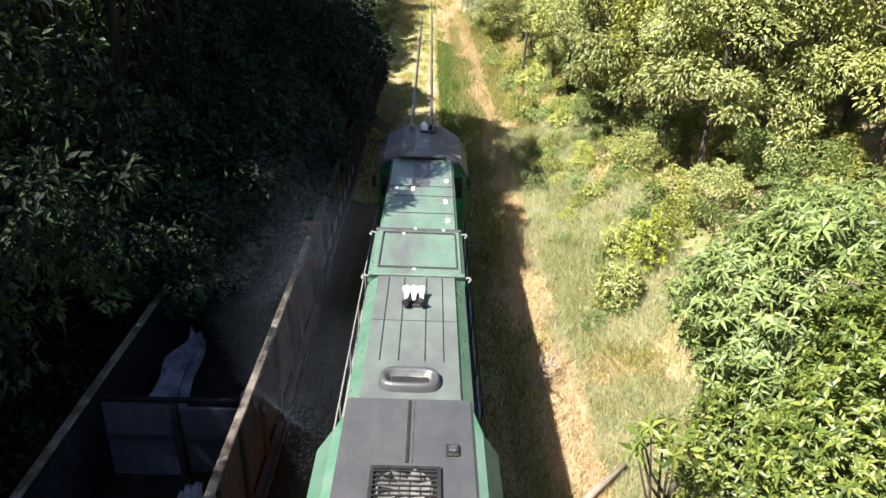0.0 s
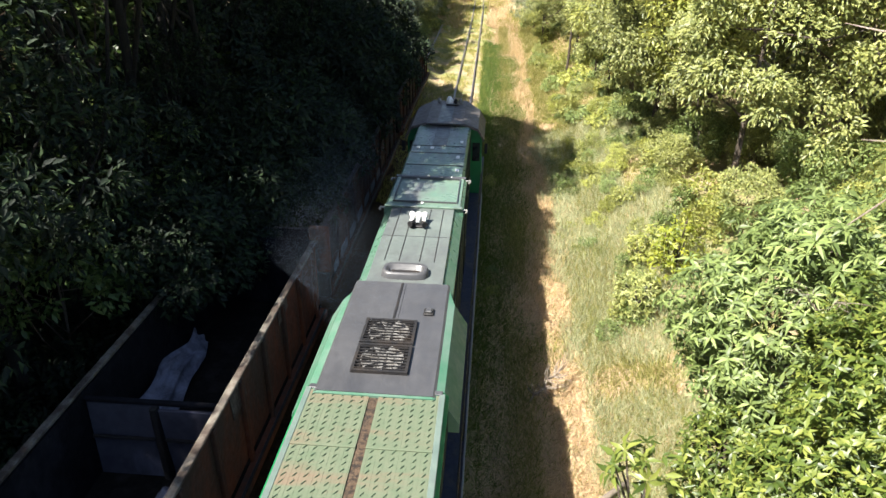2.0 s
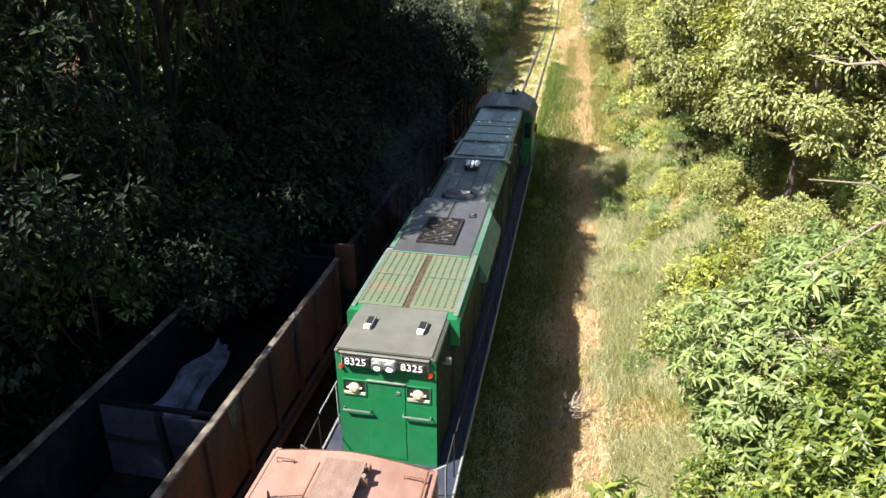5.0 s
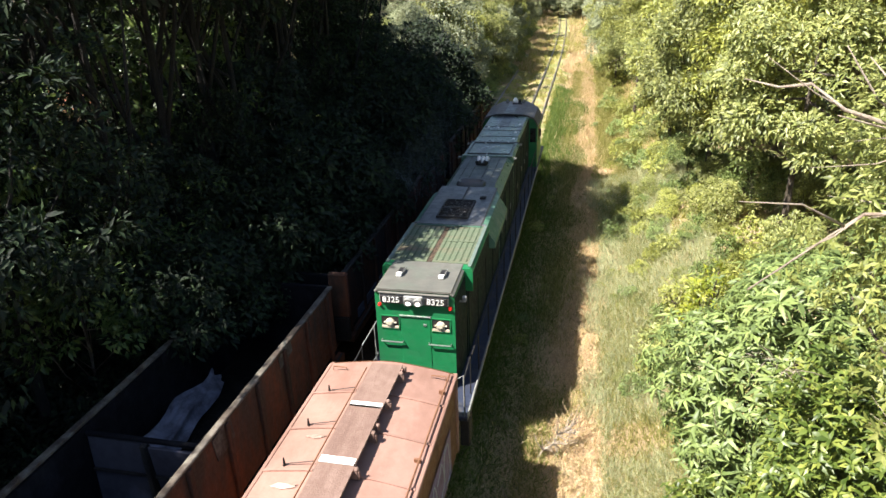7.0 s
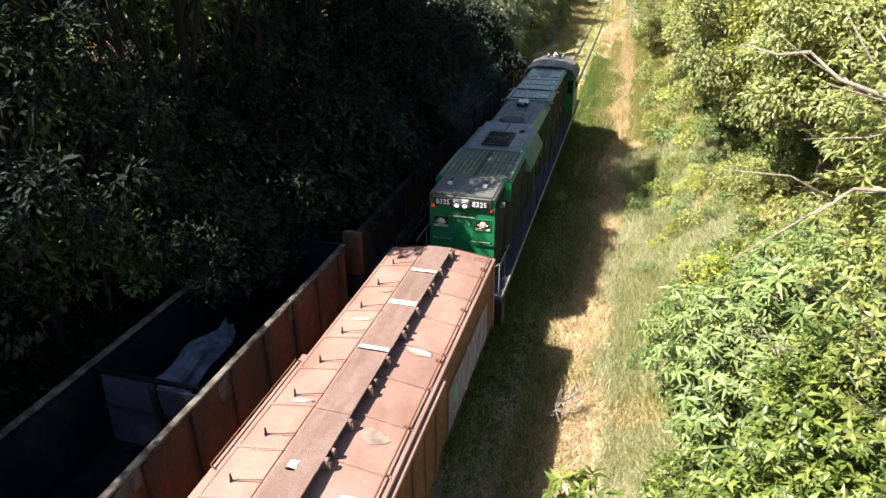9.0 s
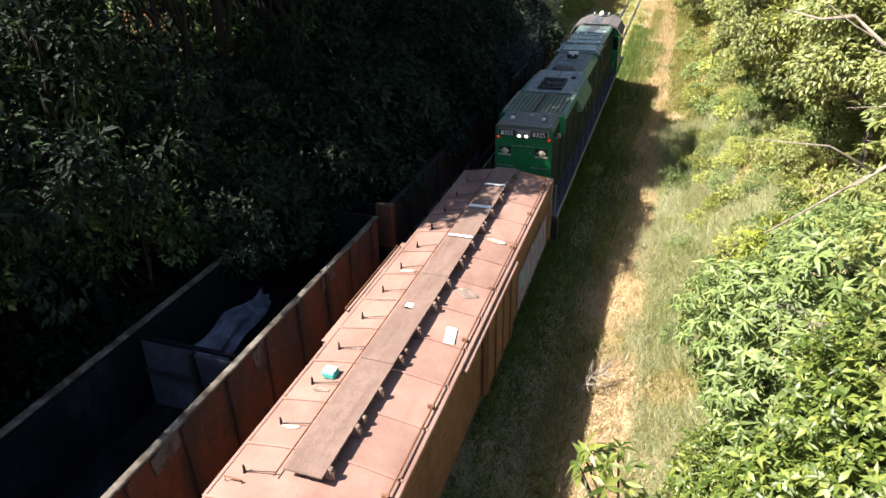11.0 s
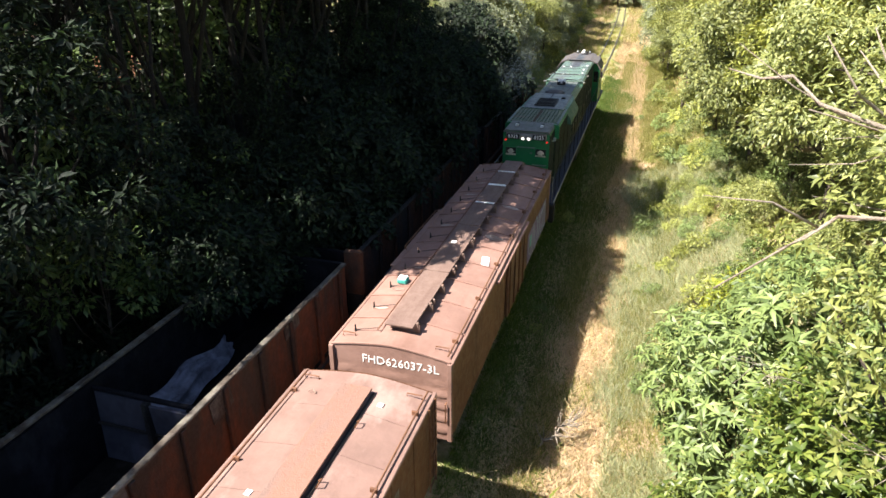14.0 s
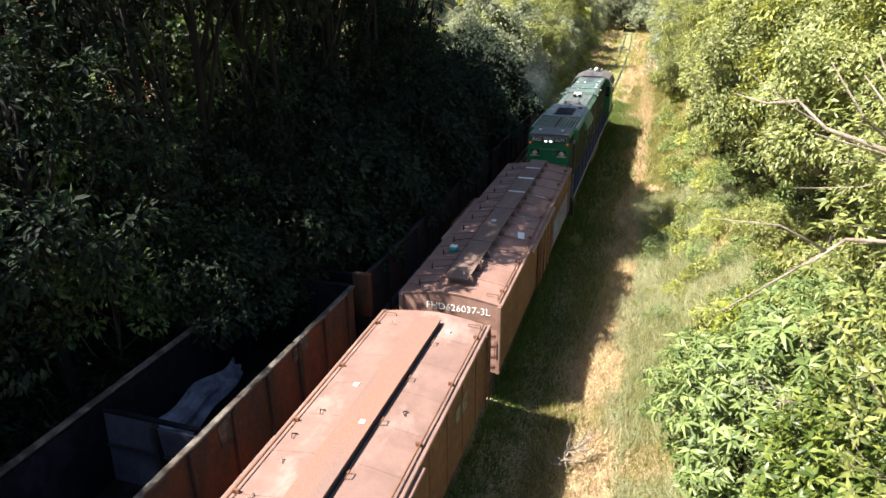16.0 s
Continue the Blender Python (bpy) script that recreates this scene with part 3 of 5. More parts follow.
            part("grille_bar", one_box(x - 0.007, x + 0.007, g0 + 0.03, g1 - 0.03, 3.938, 3.945), BLACK, gr)
        bm = bmesh.new()
        cx, cy = -0.01, (g0 + g1) / 2
        for i in range(7):
            a = i * math.tau / 7
            m = Matrix.Translation((cx, cy, 3.925)) @ Matrix.Rotation(a, 4, "Z") @ Matrix.Rotation(radians(14), 4, "X")
            vs = [bm.verts.new(m @ Vector(p)) for p in ((0.05, -0.05, 0), (0.32, -0.14, 0), (0.32, 0.12, 0), (0.05, 0.05, 0))]
            vt = [bm.verts.new(v.co + Vector((0, 0, 0.01))) for v in vs]
            bm.faces.new(vs[::-1])
            bm.faces.new(vt)
            for k2 in range(4):
                bm.faces.new((vs[k2], vs[(k2 + 1) % 4], vt[(k2 + 1) % 4], vt[k2]))
        part("fan", bm, FANMETAL, gr, "pale metal fan blades")
        circle = [(cx + 0.335 * math.cos(k2 * math.tau / 24), cy + 0.335 * math.sin(k2 * math.tau / 24), 3.932) for k2 in range(25)]
        part("fan_ring", tube(bmesh.new(), circle, 0.014, 6, False), FANMETAL, gr)
        part("fan_hub", tube(bmesh.new(), [(cx, cy, 3.92), (cx, cy, 3.94)], 0.07, 12), FANMETAL, gr)
        part("fan_well", one_box(-0.43, 0.41, g0 + 0.02, g1 - 0.02, 3.912, 3.92), BLACK, gr)
    vent = part("roof_vent", one_box(0.5, 0.68, 5.62, 5.82, 3.915, 3.96, 0.015), BLACK, L)
    part("vent_cap", one_box(0.53, 0.65, 5.66, 5.77, 3.96, 3.99, 0.02), SOOT, vent)
    # engine hood
    part("engine_hood", profile(bmesh.new(), shoulder(0.95, 3.82, 0.2, 1.42), 6.7, 10.5), FADED, L)
    part("engine_hood_roof", profile(bmesh.new(), lid(0.74, 3.82), 6.72, 10.45), surf("fading_sooty_roof", (0.090, 0.108, 0.099), (0.112, 0.133, 0.121), 2.2, 0.6, 0, 0.08, (0.068, 0.071, 0.073), 0.6, 0.42, 0.62, (1, 0.5, 1)), L, "grey-green roof panels blackened by exhaust")
    for x in (-0.52, -0.22, 0.2, 0.5):
        part("panel_seam", one_box(x - 0.008, x + 0.008, 7.75, 10.4, 3.84, 3.85), BLACK, L)
    for y in (8.9,):
        part("panel_seam", one_box(-0.72, 0.72, y - 0.006, y + 0.006, 3.84, 3.848), SOOT, L)
    bm = bmesh.new()
    ring = []
    for z, g in ((3.84, 0.0), (3.93, 0.02), (3.98, 0.05), (3.95, 0.11), (3.86, 0.13)):
        pts = []
        for k in range(28):
            a = k * math.tau / 28
            sx = math.copysign(abs(math.cos(a)) ** 0.45, math.cos(a)) * (0.47 - g)
            sy = math.copysign(abs(math.sin(a)) ** 0.7, math.sin(a)) * (0.25 - g)
            pts.append(bm.verts.new((sx - 0.02, 7.22 + sy, z)))
        ring.append(pts)
    for a, b in zip(ring, ring[1:]):
        for k in range(28):
            bm.faces.new((a[k], a[(k + 1) % 28], b[(k + 1) % 28], b[k]))
    bm.faces.new(ring[-1])
    st = part("exhaust_pipe", bm, SOOT, L, "rounded sooty exhaust stack", True)
    part("stack_slot", one_box(-0.3, 0.26, 7.14, 7.3, 3.865, 3.88, 0.005), BLACK, st)
    horn = part("air_horn", one_box(-0.2, 0.16, 9.32, 9.5, 3.84, 3.9, 0.02), BLACK, L, "cluster of three trumpets on a black mount")
    for x in (-0.16, -0.02, 0.12):
        bm = tube(bmesh.new(), [(x, 9.4, 3.96), (x, 9.58, 3.98), (x, 9.72, 4.0)], [0.035, 0.045, 0.085], 12)
        part("trumpet", bm, WHITE, horn, "pale horn trumpet", True)
    for x in (-0.1, 0.08):
        bm = tube(bmesh.new(), [(x, 9.4, 3.96), (x + (0.08 if x > 0 else -0.08), 9.26, 3.96)], [0.05, 0.07], 10)
        part("trumpet", bm, BLACK, horn)
    # forward hood
    part("forward_hood", profile(bmesh.new(), shoulder(0.96, 3.84, 0.07, 1.42), 10.5, 12.55), FADED, L)
    part("forward_hood_roof", profile(bmesh.new(), lid(0.88, 3.84), 10.56, 12.5), PALE, L, "faded pale green roof panel")
    part("roof_band", one_box(-0.94, 0.94, 10.45, 10.56, 3.84, 3.885, 0.01), PALE, L)
    part("roof_frame", frame_ring_flat(-0.78, 0.8, 10.75, 12.35, 3.862, 0.02), SOOT, L)
    part("roof_band", one_box(-0.94, 0.94, 12.46, 12.58, 3.84, 3.88, 0.01), SOOT, L)
    for x in (-1, 1):
        for y in (10.5, 12.45):
            bm = tube(bmesh.new(), [(x * 0.94, y, 3.8), (x * 1.04, y, 3.82), (x * 1.06, y - 0.06, 3.8), (x * 1.02, y - 0.12, 3.8)], 0.025, 6)
            part("lifting_hook", bm, GREYP, L)
    for x, y in ((-0.32, 12.3), (-0.08, 12.56), (0.55, 12.5), (-0.05, 10.7)):
        part("rivet_cap", one_box(x - 0.03, x + 0.03, y - 0.03, y + 0.03, 3.86, 3.89, 0.01), WHITE, L)
    part("front_hood", profile(bmesh.new(), shoulder(0.88, 3.82, 0.06, 1.42), 12.55, 17.6), FADED, L)
    part("front_hood_roof", profile(bmesh.new(), lid(0.81, 3.82), 12.6, 17.5), PALE, L, "faded green roof panels stained by soot")
    for y in (13.5, 14.55, 15.2):
        part("panel_seam", one_box(-0.8, 0.8, y - 0.012, y + 0.012, 3.84, 3.856), SOOT, L)
    for x, y in ((0.66, 15.6), (0.62, 14.2), (0.66, 13.1), (-0.62, 15.0), (-0.2, 15.0)):
        part("roof_patch", one_box(x - 0.05, x + 0.05, y - 0.1, y + 0.1, 3.84, 3.87, 0.01), WHITE, L)
    part("soot_plate", one_box(-0.22, 0.22, 15.25, 17.45, 3.84, 3.85, 0.004), SOOT, L)
    # side doors on the hood
    for s in (-1, 1):
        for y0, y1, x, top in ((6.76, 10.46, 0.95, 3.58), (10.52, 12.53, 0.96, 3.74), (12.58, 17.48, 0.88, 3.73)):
            part("hood_side", one_box(min(s * x, s * (x + 0.004)), max(s * x, s * (x + 0.004)), y0, y1, 1.43, top), SIDEGREEN, L, "grimy hood side in shade-darkened green")
        part("radiator_side", one_box(min(s * 1.09, s * 1.094), max(s * 1.09, s * 1.094), 0.95, 3.44, 3.3, 3.76), SIDEGREEN, L, "grimy radiator side in shade-darkened green")
        part("side_panel", one_box(min(s * 0.9, s * 0.915), max(s * 0.9, s * 0.915), -0.3, 0.98, 1.45, 3.7, 0.006), SIDEGREEN, L, "grimy side panel in shade-darkened green")
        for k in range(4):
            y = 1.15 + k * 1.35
            part("louvred_door", one_box(min(s * 0.93, s * 0.95), max(s * 0.93, s * 0.95), y, y + 1.25, 1.5, 3.26, 0.008), SIDEGREEN, L, "grimy louvred door in shade-darkened green")
        for k in range(9):
            y = 6.9 + k * 1.15
            x = s * 0.955 if y < 10.4 else s * (0.965 if y < 12.4 else 0.885)
            if abs(y - 10.5) < 0.6 and y < 10.5 < y + 1.0:
                continue
            d = part("hood_door", one_box(min(x, x + s * 0.02), max(x, x + s * 0.02), y, y + 0.95, 1.5, 3.36, 0.008), SIDEGREEN, L)
            part("door_handle", one_box(min(x + s * 0.02, x + s * 0.05), max(x + s * 0.02, x + s * 0.05), y + 0.08, y + 0.12, 2.3, 2.5, 0.008), GREYP, d)
        posts = [((s * 1.27, y, 1.42), (s * 1.27, y, 2.4)) for y in axis(((0.5, 16.5, 1.6),))]
        handrail(L, [(s * 1.27, -0.4, 2.4), (s * 1.27, 16.8, 2.4)], 0.018, GREYP if s < 0 else BLACK, posts)
        part("deck_edge", one_box(min(s * 1.3, s * 1.34), max(s * 1.3, s * 1.34), -1.3, 17.4, 1.36, 1.47, 0.006), GREYP, L)
    # cab
    sec = ((-1.26, 1.42), (-1.26, 3.35), (-1.1, 3.72), (-0.6, 3.9), (0.6, 3.9), (1.1, 3.72), (1.26, 3.35), (1.26, 1.42))
    cab = part("cab", profile(bmesh.new(), sec, 17.5, 20.0), GREEN, L)
    sec = ((-1.32, 3.34), (-1.34, 3.4), (-1.12, 3.78), (-0.62, 3.95), (0.62, 3.95), (1.12, 3.78), (1.34, 3.4), (1.32, 3.34), (1.1, 3.7), (0.6, 3.88), (-0.6, 3.88), (-1.1, 3.7))
    bm = profile(bmesh.new(), sec, 17.3, 20.2)
    for v in bm.verts:
        if v.co.y > 20 and abs(v.co.x) > 0.7:
            v.co.y -= 0.5
    part("cab_roof", bm, CABROOF, L, "grey-brown arched cab roof")
    part("cab_roof_lip", one_box(-0.62, 0.62, 17.24, 17.3, 3.9, 3.96, 0.01), SOOT, L)
    for s in (-1, 1):
        w = part("side_window", one_box(min(s * 1.255, s * 1.275), max(s * 1.255, s * 1.275), 18.2, 19.4, 2.5, 3.3, 0.01), BLACK, cab)
        part("pane", one_box(min(s * 1.27, s * 1.28), max(s * 1.27, s * 1.28), 18.27, 19.33, 2.57, 3.23), GLASS, w)
        part("rear_window", one_box(s * 1.07 - 0.13, s * 1.07 + 0.13, 17.48, 17.5, 2.6, 3.25, 0.005), GLASS, cab)
        part("mirror", one_box(s * 1.4 - 0.05, s * 1.4 + 0.05, 17.4, 17.44, 2.9, 3.25, 0.01), BLACK, cab)
    part("soot_streak", one_box(-0.25, 0.2, 17.4, 19.6, 3.95, 3.958, 0.003), SOOT, L)
    for x, r, mat in ((0.0, 0.13, WHITE), (-0.38, 0.07, GREYP), (0.4, 0.07, GREYP), (0.22, 0.06, BLACK)):
        bm = tube(bmesh.new(), [(x, 19.85, 3.93), (x, 19.85, 4.06), (x, 19.85, 4.06 + r)], [r, r, r * 0.45], 14)
        part("roof_beacon", bm, mat, L, smooth=True)
    part("antenna_base", one_box(-0.1, 0.35, 19.45, 19.6, 3.95, 4.0, 0.01), BLACK, L)
    # nose
    part("nose", profile(bmesh.new(), shoulder(0.95, 2.45, 0.15, 1.42), 20.0, 21.1), GREEN, L)
    part("windscreen", one_box(-1.0, 1.0, 20.0, 20.02, 2.6, 3.4, 0.005), GLASS, L)
    return L


def frame_ring(x0, x1, z0, z1, y, w, d):
    bm = bmesh.new()
    box(bm, x0, x1, y - d, y, z0, z0 + w)
    box(bm, x0, x1, y - d, y, z1 - w, z1)
    box(bm, x0, x0 + w, y - d, y, z0 + w, z1 - w)
    box(bm, x1 - w, x1, y - d, y, z0 + w, z1 - w)
    return bm


def frame_ring_flat(x0, x1, y0, y1, z, w):
    bm = bmesh.new()
    box(bm, x0, x1, y0, y0 + w, z - 0.015, z + 0.04)
    box(bm, x0, x1, y1 - w, y1, z - 0.015, z + 0.04)
    box(bm, x0, x0 + w, y0 + w, y1 - w, z - 0.015, z + 0.04)
    box(bm, x1 - w, x1, y0 + w, y1 - w, z - 0.015, z + 0.04)
    return bm


def roof_z(x):
    """The shallow arch of a box wagon's roof."""
    return 3.05 - 0.17 * (abs(x) / 1.3) ** 1.5


def build_box_wagon(front, back, first):
    W = thing("box_wagon", "brown covered goods wagon with weathered roof walkway and lettered end" if first else
              "faded brown covered goods wagon with orange roof board", "goods wagon", "box wagons of the train")
    roof = RUSTROOF if first else RUSTROOF2
    h = 1.3
    # underframe and bogies
    part("underframe", one_box(-1.0, 1.0, back + 0.1, front - 0.1, 0.75, 0.98, 0.02), BLACK, W)
    bogie(W, front - 2.2, 2, 1.7)
    bogie(W, back + 2.2, 2, 1.7)
    for y, s in ((front, 1), (back, -1)):
        part("coupler", one_box(-0.13, 0.13, min(y, y + s * 0.42), max(y, y + s * 0.42), 0.78, 1.02, 0.04), BLACK, W)
    # walls
    for s in (-1, 1):
        wall = part("side_wall", one_box(min(s * 1.24, s * 1.28), max(s * 1.24, s * 1.28), back, front, 0.98, 2.85, 0.004), RUSTSIDE, W)
        n = 12
        for k in range(n + 1):
            y = back + 0.06 + (front - back - 0.12) * k / n
            if first or abs(y - (front + back) / 2) < 1.2:
                continue
            part("side_post", one_box(min(s * 1.28, s * 1.296), max(s * 1.28, s * 1.296), y - 0.05, y + 0.05, 0.98, 2.82, 0.005), RUSTSIDE, wall)
        mid = (front + back) / 2
        door = part("sliding_door", one_box(min(s * 1.3, s * 1.36), max(s * 1.3, s * 1.36), mid - 1.15, mid + 1.15, 1.0, 2.72, 0.01), RUSTSIDE, W)
        for k in range(4):
            y = mid - 1.0 + k * 0.66
            part("door_rib", one_box(min(s * 1.36, s * 1.4), max(s * 1.36, s * 1.4), y - 0.04, y + 0.04, 1.05, 2.68, 0.006), RUSTSIDE, door)
        part("door_track", one_box(min(s * 1.3, s * 1.42), max(s * 1.3, s * 1.42), mid - 2.6, mid + 1.5, 2.74, 2.82, 0.01), roof, W)
        part("eaves_strip", one_box(min(s * 1.27, s * 1.34), max(s * 1.27, s * 1.34), back, front, 2.82, 2.9, 0.012), roof, W)
        if first and s < 0:
            mid = (front + back) / 2
            part("eaves_plate", one_box(-1.44, -1.28, mid - 2.6, mid + 1.5, 2.86, 2.89, 0.006), roof, W, "wider roof edge over the door")
            continue
        part("gutter_rod", tube(bmesh.new(), [(s * 1.2, back + 0.1, 2.97), (s * 1.2, front - 0.1, 2.97)], 0.017, 6), RUSTSIDE, W)
        for k in range(7):
            y = back + 0.7 + (front - back - 1.4) * k / 6
            bm = box(bmesh.new(), s * 1.17 - 0.06, s * 1.17 + 0.06, y - 0.02, y + 0.02, 2.9, 2.99, 0.006)
            part("rod_clip", bm, RUSTSIDE, W)
    # ends with pressed ribs
    for y, s in ((front, 1), (back, -1)):
        bm = bmesh.new()
        ny, nz = 18, 26
        grid = []
        for i in range(ny + 1):
            x = -1.26 + 2.52 * i / ny
            row = []
            for j in range(nz + 1):
                z = 0.98 + (roof_z(x) + 0.012 - 0.98) * j / nz
                k = math.sin((z - 1.15) * math.tau / 0.29)
                amp = 0.05 * max(0, k) if 1.2 < z < 2.36 and abs(x) < 1.15 else 0
                amp += 0.02 * noise.noise((x * 1.5, z * 2.2, s * 3.0)) if 1.1 < z < 2.5 else 0
                row.append(bm.verts.new((x, y + s * (amp + 0.006), z)))
            grid.append(row)
        for i in range(ny):
            for j in range(nz):
                bm.faces.new((grid[i][j], grid[i + 1][j], grid[i + 1][j + 1], grid[i][j + 1]))
        e = part("end_wall", bm, roof if s < 0 else RUSTSIDE, W, "pressed steel end with dented ribs", True)
        for x in (-1.27, 1.27):
            part("corner_post", one_box(x - 0.05, x + 0.05, y - 0.06, y + 0.06, 0.98, 2.88, 0.01), roof, W)
        if first and s < 0:
            letters("lettering", "FHD626037-3L", 0.265, WHITE, e, pose(0.22, y - 0.012, 2.66, 90, 0, 0), "white stencilled wagon letters")
        for x in (-1.0, 1.02):
            handrail(e, [(x - 0.14, y - s * 0.3, roof_z(x)), (x - 0.14, y - s * 0.3, roof_z(x) + 0.09), (x + 0.14, y - s * 0.3, roof_z(x) + 0.09), (x + 0.14, y - s * 0.3, roof_z(x))], 0.012, RUSTSIDE)
        handrail(e, [(1.2, y + s * 0.02, 1.5), (1.2, y + s * 0.1, 1.5), (1.2, y + s * 0.1, 1.95), (1.2, y + s * 0.02, 1.95)], 0.015, RUSTSIDE)
    # roof sheets
    n = 12
    for k in range(n):
        y0 = back + (front - back) * k / n
        y1 = back + (front - back) * (k + 1) / n
        bm = bmesh.new()
        sec = [(x, roof_z(x)) for x in [-1.3 + 2.6 * i / 12 for i in range(13)]]
        top = [(x, z + 0.0) for x, z in sec]
        bot = [(x, z - 0.03) for x, z in sec][::-1]
        profile(bm, top + bot, y0 + 0.004, y1 - 0.004)
        for v in bm.verts:
            v.co.z += 0.012 * noise.noise((v.co.x * 2, v.co.y * 3, 3))
        sh = part("roof_sheet", bm, roof, W)
        bm = bmesh.new()
        sec2 = [(x, roof_z(x) + 0.028) for x in [-1.28 + 2.56 * i / 12 for i in range(13)]]
        bot2 = [(x, roof_z(x) - 0.005) for x in [-1.28 + 2.56 * i / 12 for i in range(13)]][::-1]
        profile(bm, sec2 + bot2, y0 - 0.022, y0 + 0.022)
        if first:
            part("roof_seam", bm, roof, sh)
        else:
            bm.free()
    # roof walkway
    b0, b1 = back + 0.5, front - (0.35 if first else 0.5)
    if first:
        cuts = [b1, b1 - 1.35, b1 - 2.8, b1 - 4.5, b1 - 6.3, b1 - 7.6, b1 - 9.3, b0]
        lx0, lx1 = -0.29, 0.33
        for i, (ya, yb) in enumerate(zip(cuts, cuts[1:])):
            zt = 3.24 + 0.012 * (i % 2)
            bd = part("walkway_board", one_box(lx0, lx1, yb + 0.004, ya - 0.004, zt - 0.035, zt, 0.005), BOARD, W, "weathered brown roof walkway board")
            if i in (0, 1, 2, 4):
                wd = 0.03 if i == 4 else 0.33
                part("white_strip", one_box(lx0 + (0.16 if i == 4 else 0.02), lx0 + (0.30 if i == 4 else lx1 - lx0 - 0.02), yb - 0.06, yb + (0.14 if i == 4 else 0.09), zt, zt + 0.012), WHITE, bd, "white painted strip")
        y = b0 + 0.2
        k = 0
        while y < b1:
            br = one_box(-0.24, 0.42, y - 0.03, y + 0.03, 3.03, 3.2, 0.006)
            br2 = box(br, 0.33, 0.40, y - 0.04, y + 0.04, 3.12, 3.25, 0.015)
            part("walkway_bracket", br2, BOARD, W)
            if k % 2:
                part("bracket_end", one_box(0.33, 0.40, y + 0.2, y + 0.27, 3.08, 3.22, 0.015), BOARD, W)
            y += 0.88
            k += 1
        part("conduit", tube(bmesh.new(), [(-0.42, b0 - 0.05, 3.1), (-0.42, b1, 3.1)], 0.014, 6), RUSTSIDE, W)
        y = b0
        while y < b1:
            bm = tube(bmesh.new(), [(-0.95, y, 2.93), (-0.95, y, 3.1)], [0.03, 0.012], 6)
            tube(bm, [(-0.95, y, 2.98), (-0.42, y + 0.02, 3.1)], 0.008, 5)
            part("roof_peg", bm, BLACK, W)
            y += 1.02
        # a patch of sunlight on the roof, built as a thin white plate
        bm = bmesh.new()
        box(bm, 0.78, 0.98, back + 4.25, back + 4.75, roof_z(0.88) + 0.004, roof_z(0.88) + 0.03, 0.004, Euler((0, radians(9), radians(10))).to_matrix())
        part("sun_patch_plate", bm, WHITE, W, "white plate in place of a sunlit patch on the roof")
        mid = (front + back) / 2
        rod = tube(bmesh.new(), [(-1.36, mid - 1.6, 2.9), (-1.42, mid - 1.6, 2.97), (-1.42, mid + 1.2, 2.97), (-1.36, mid + 1.25, 2.9)], 0.016, 6)
        part("edge_rod", rod, RUSTSIDE, W)
        pr = random.Random(9)
        # sun glare near the roof seams, laid on as thin pale patches
        for x, y, w, l in ((-0.78, back + 1.5, 0.2, 0.1), (-0.7, back + 2.4, 0.16, 0.12), (-0.62, back + 3.6, 0.1, 0.09), (-0.8, back + 5.3, 0.28, 0.13), (-0.72, back + 6.5, 0.26, 0.14), (-0.75, back + 9.2, 0.24, 0.12), (-0.7, back + 10.4, 0.2, 0.1), (0.75, back + 6.0, 0.25, 0.3), (0.7, back + 8.4, 0.28, 0.2)):
            bm = bmesh.new()
            vs = [bm.verts.new((x + w * math.cos(a) * pr.uniform(0.75, 1.15), y + 0.55 * l * math.sin(a) * pr.uniform(0.5, 1.3), 0)) for a in (k * math.tau / 12 for k in range(12))]
            for v in vs:
                v.co.z = roof_z(v.co.x) + 0.016
            bm.faces.new(vs)
            bmesh.ops.solidify(bm, geom=bm.faces[:], thickness=0.004)
            part("glare_patch", bm, GLARE, W, "pale patch painted as glare on the roof")
    else:
        bd = part("walkway_board", one_box(-0.28, 0.3, b0, b1, 3.12, 3.155, 0.006), BOARD2, W, "orange faded roof board")
        part("board_strip", one_box(0.305, 0.36, b0, b1, 3.03, 3.06, 0.005), BLACK, W)
        for k in range(8):
            y = b0 + 0.9 + k * 1.4
            part("bracket", tube(bmesh.new(), [(0.36, y - 0.05, 3.02), (0.42, y - 0.05, 3.12), (0.42, y + 0.07, 3.12), (0.34, y + 0.07, 3.04)], 0.012, 5), RUSTSIDE, W)
        for x, y in ((0.12, front - 4.4), (0.55, front - 0.75), (-0.55, front - 3.2)):
            part("white_strip", one_box(x - 0.05, x + 0.05, y - 0.05, y + 0.05, 3.155 if abs(x) < 0.3 else roof_z(x), (3.165 if abs(x) < 0.3 else roof_z(x) + 0.02)), WHITE, W)
        for i in range(14):
            x, y = random.uniform(-1.0, 0.95), random.uniform(back + 1, front - 0.6)
            if abs(x) < 0.45:
                continue
            a = random.uniform(0, 6.28)
            part("roof_debris", tube(bmesh.new(), [(x, y, roof_z(x) + 0.02), (x + 0.09 * math.cos(a), y + 0.09 * math.sin(a), roof_z(x) + 0.06), (x + 0.15 * math.cos(a + 0.6), y + 0.15 * math.sin(a + 0.6), roof_z(x) + 0.03)], [0.016, 0.012, 0.008], 5), TWIG if i % 2 else BLACK, W)
    # markings on the side that faces the sunny bank
    if first:
        g = part("spray_paint_patch", one_box(1.299, 1.304, front - 4.3, front - 0.7, 1.05, 2.1), LILAC, W, "lilac spray-painted patch")
        for k in range(6):
            y, w, h = front - 1.1 - k * 0.55, 0.22 + 0.05 * math.sin(2.7 * k), 0.42 + 0.08 * math.cos(1.9 * k)
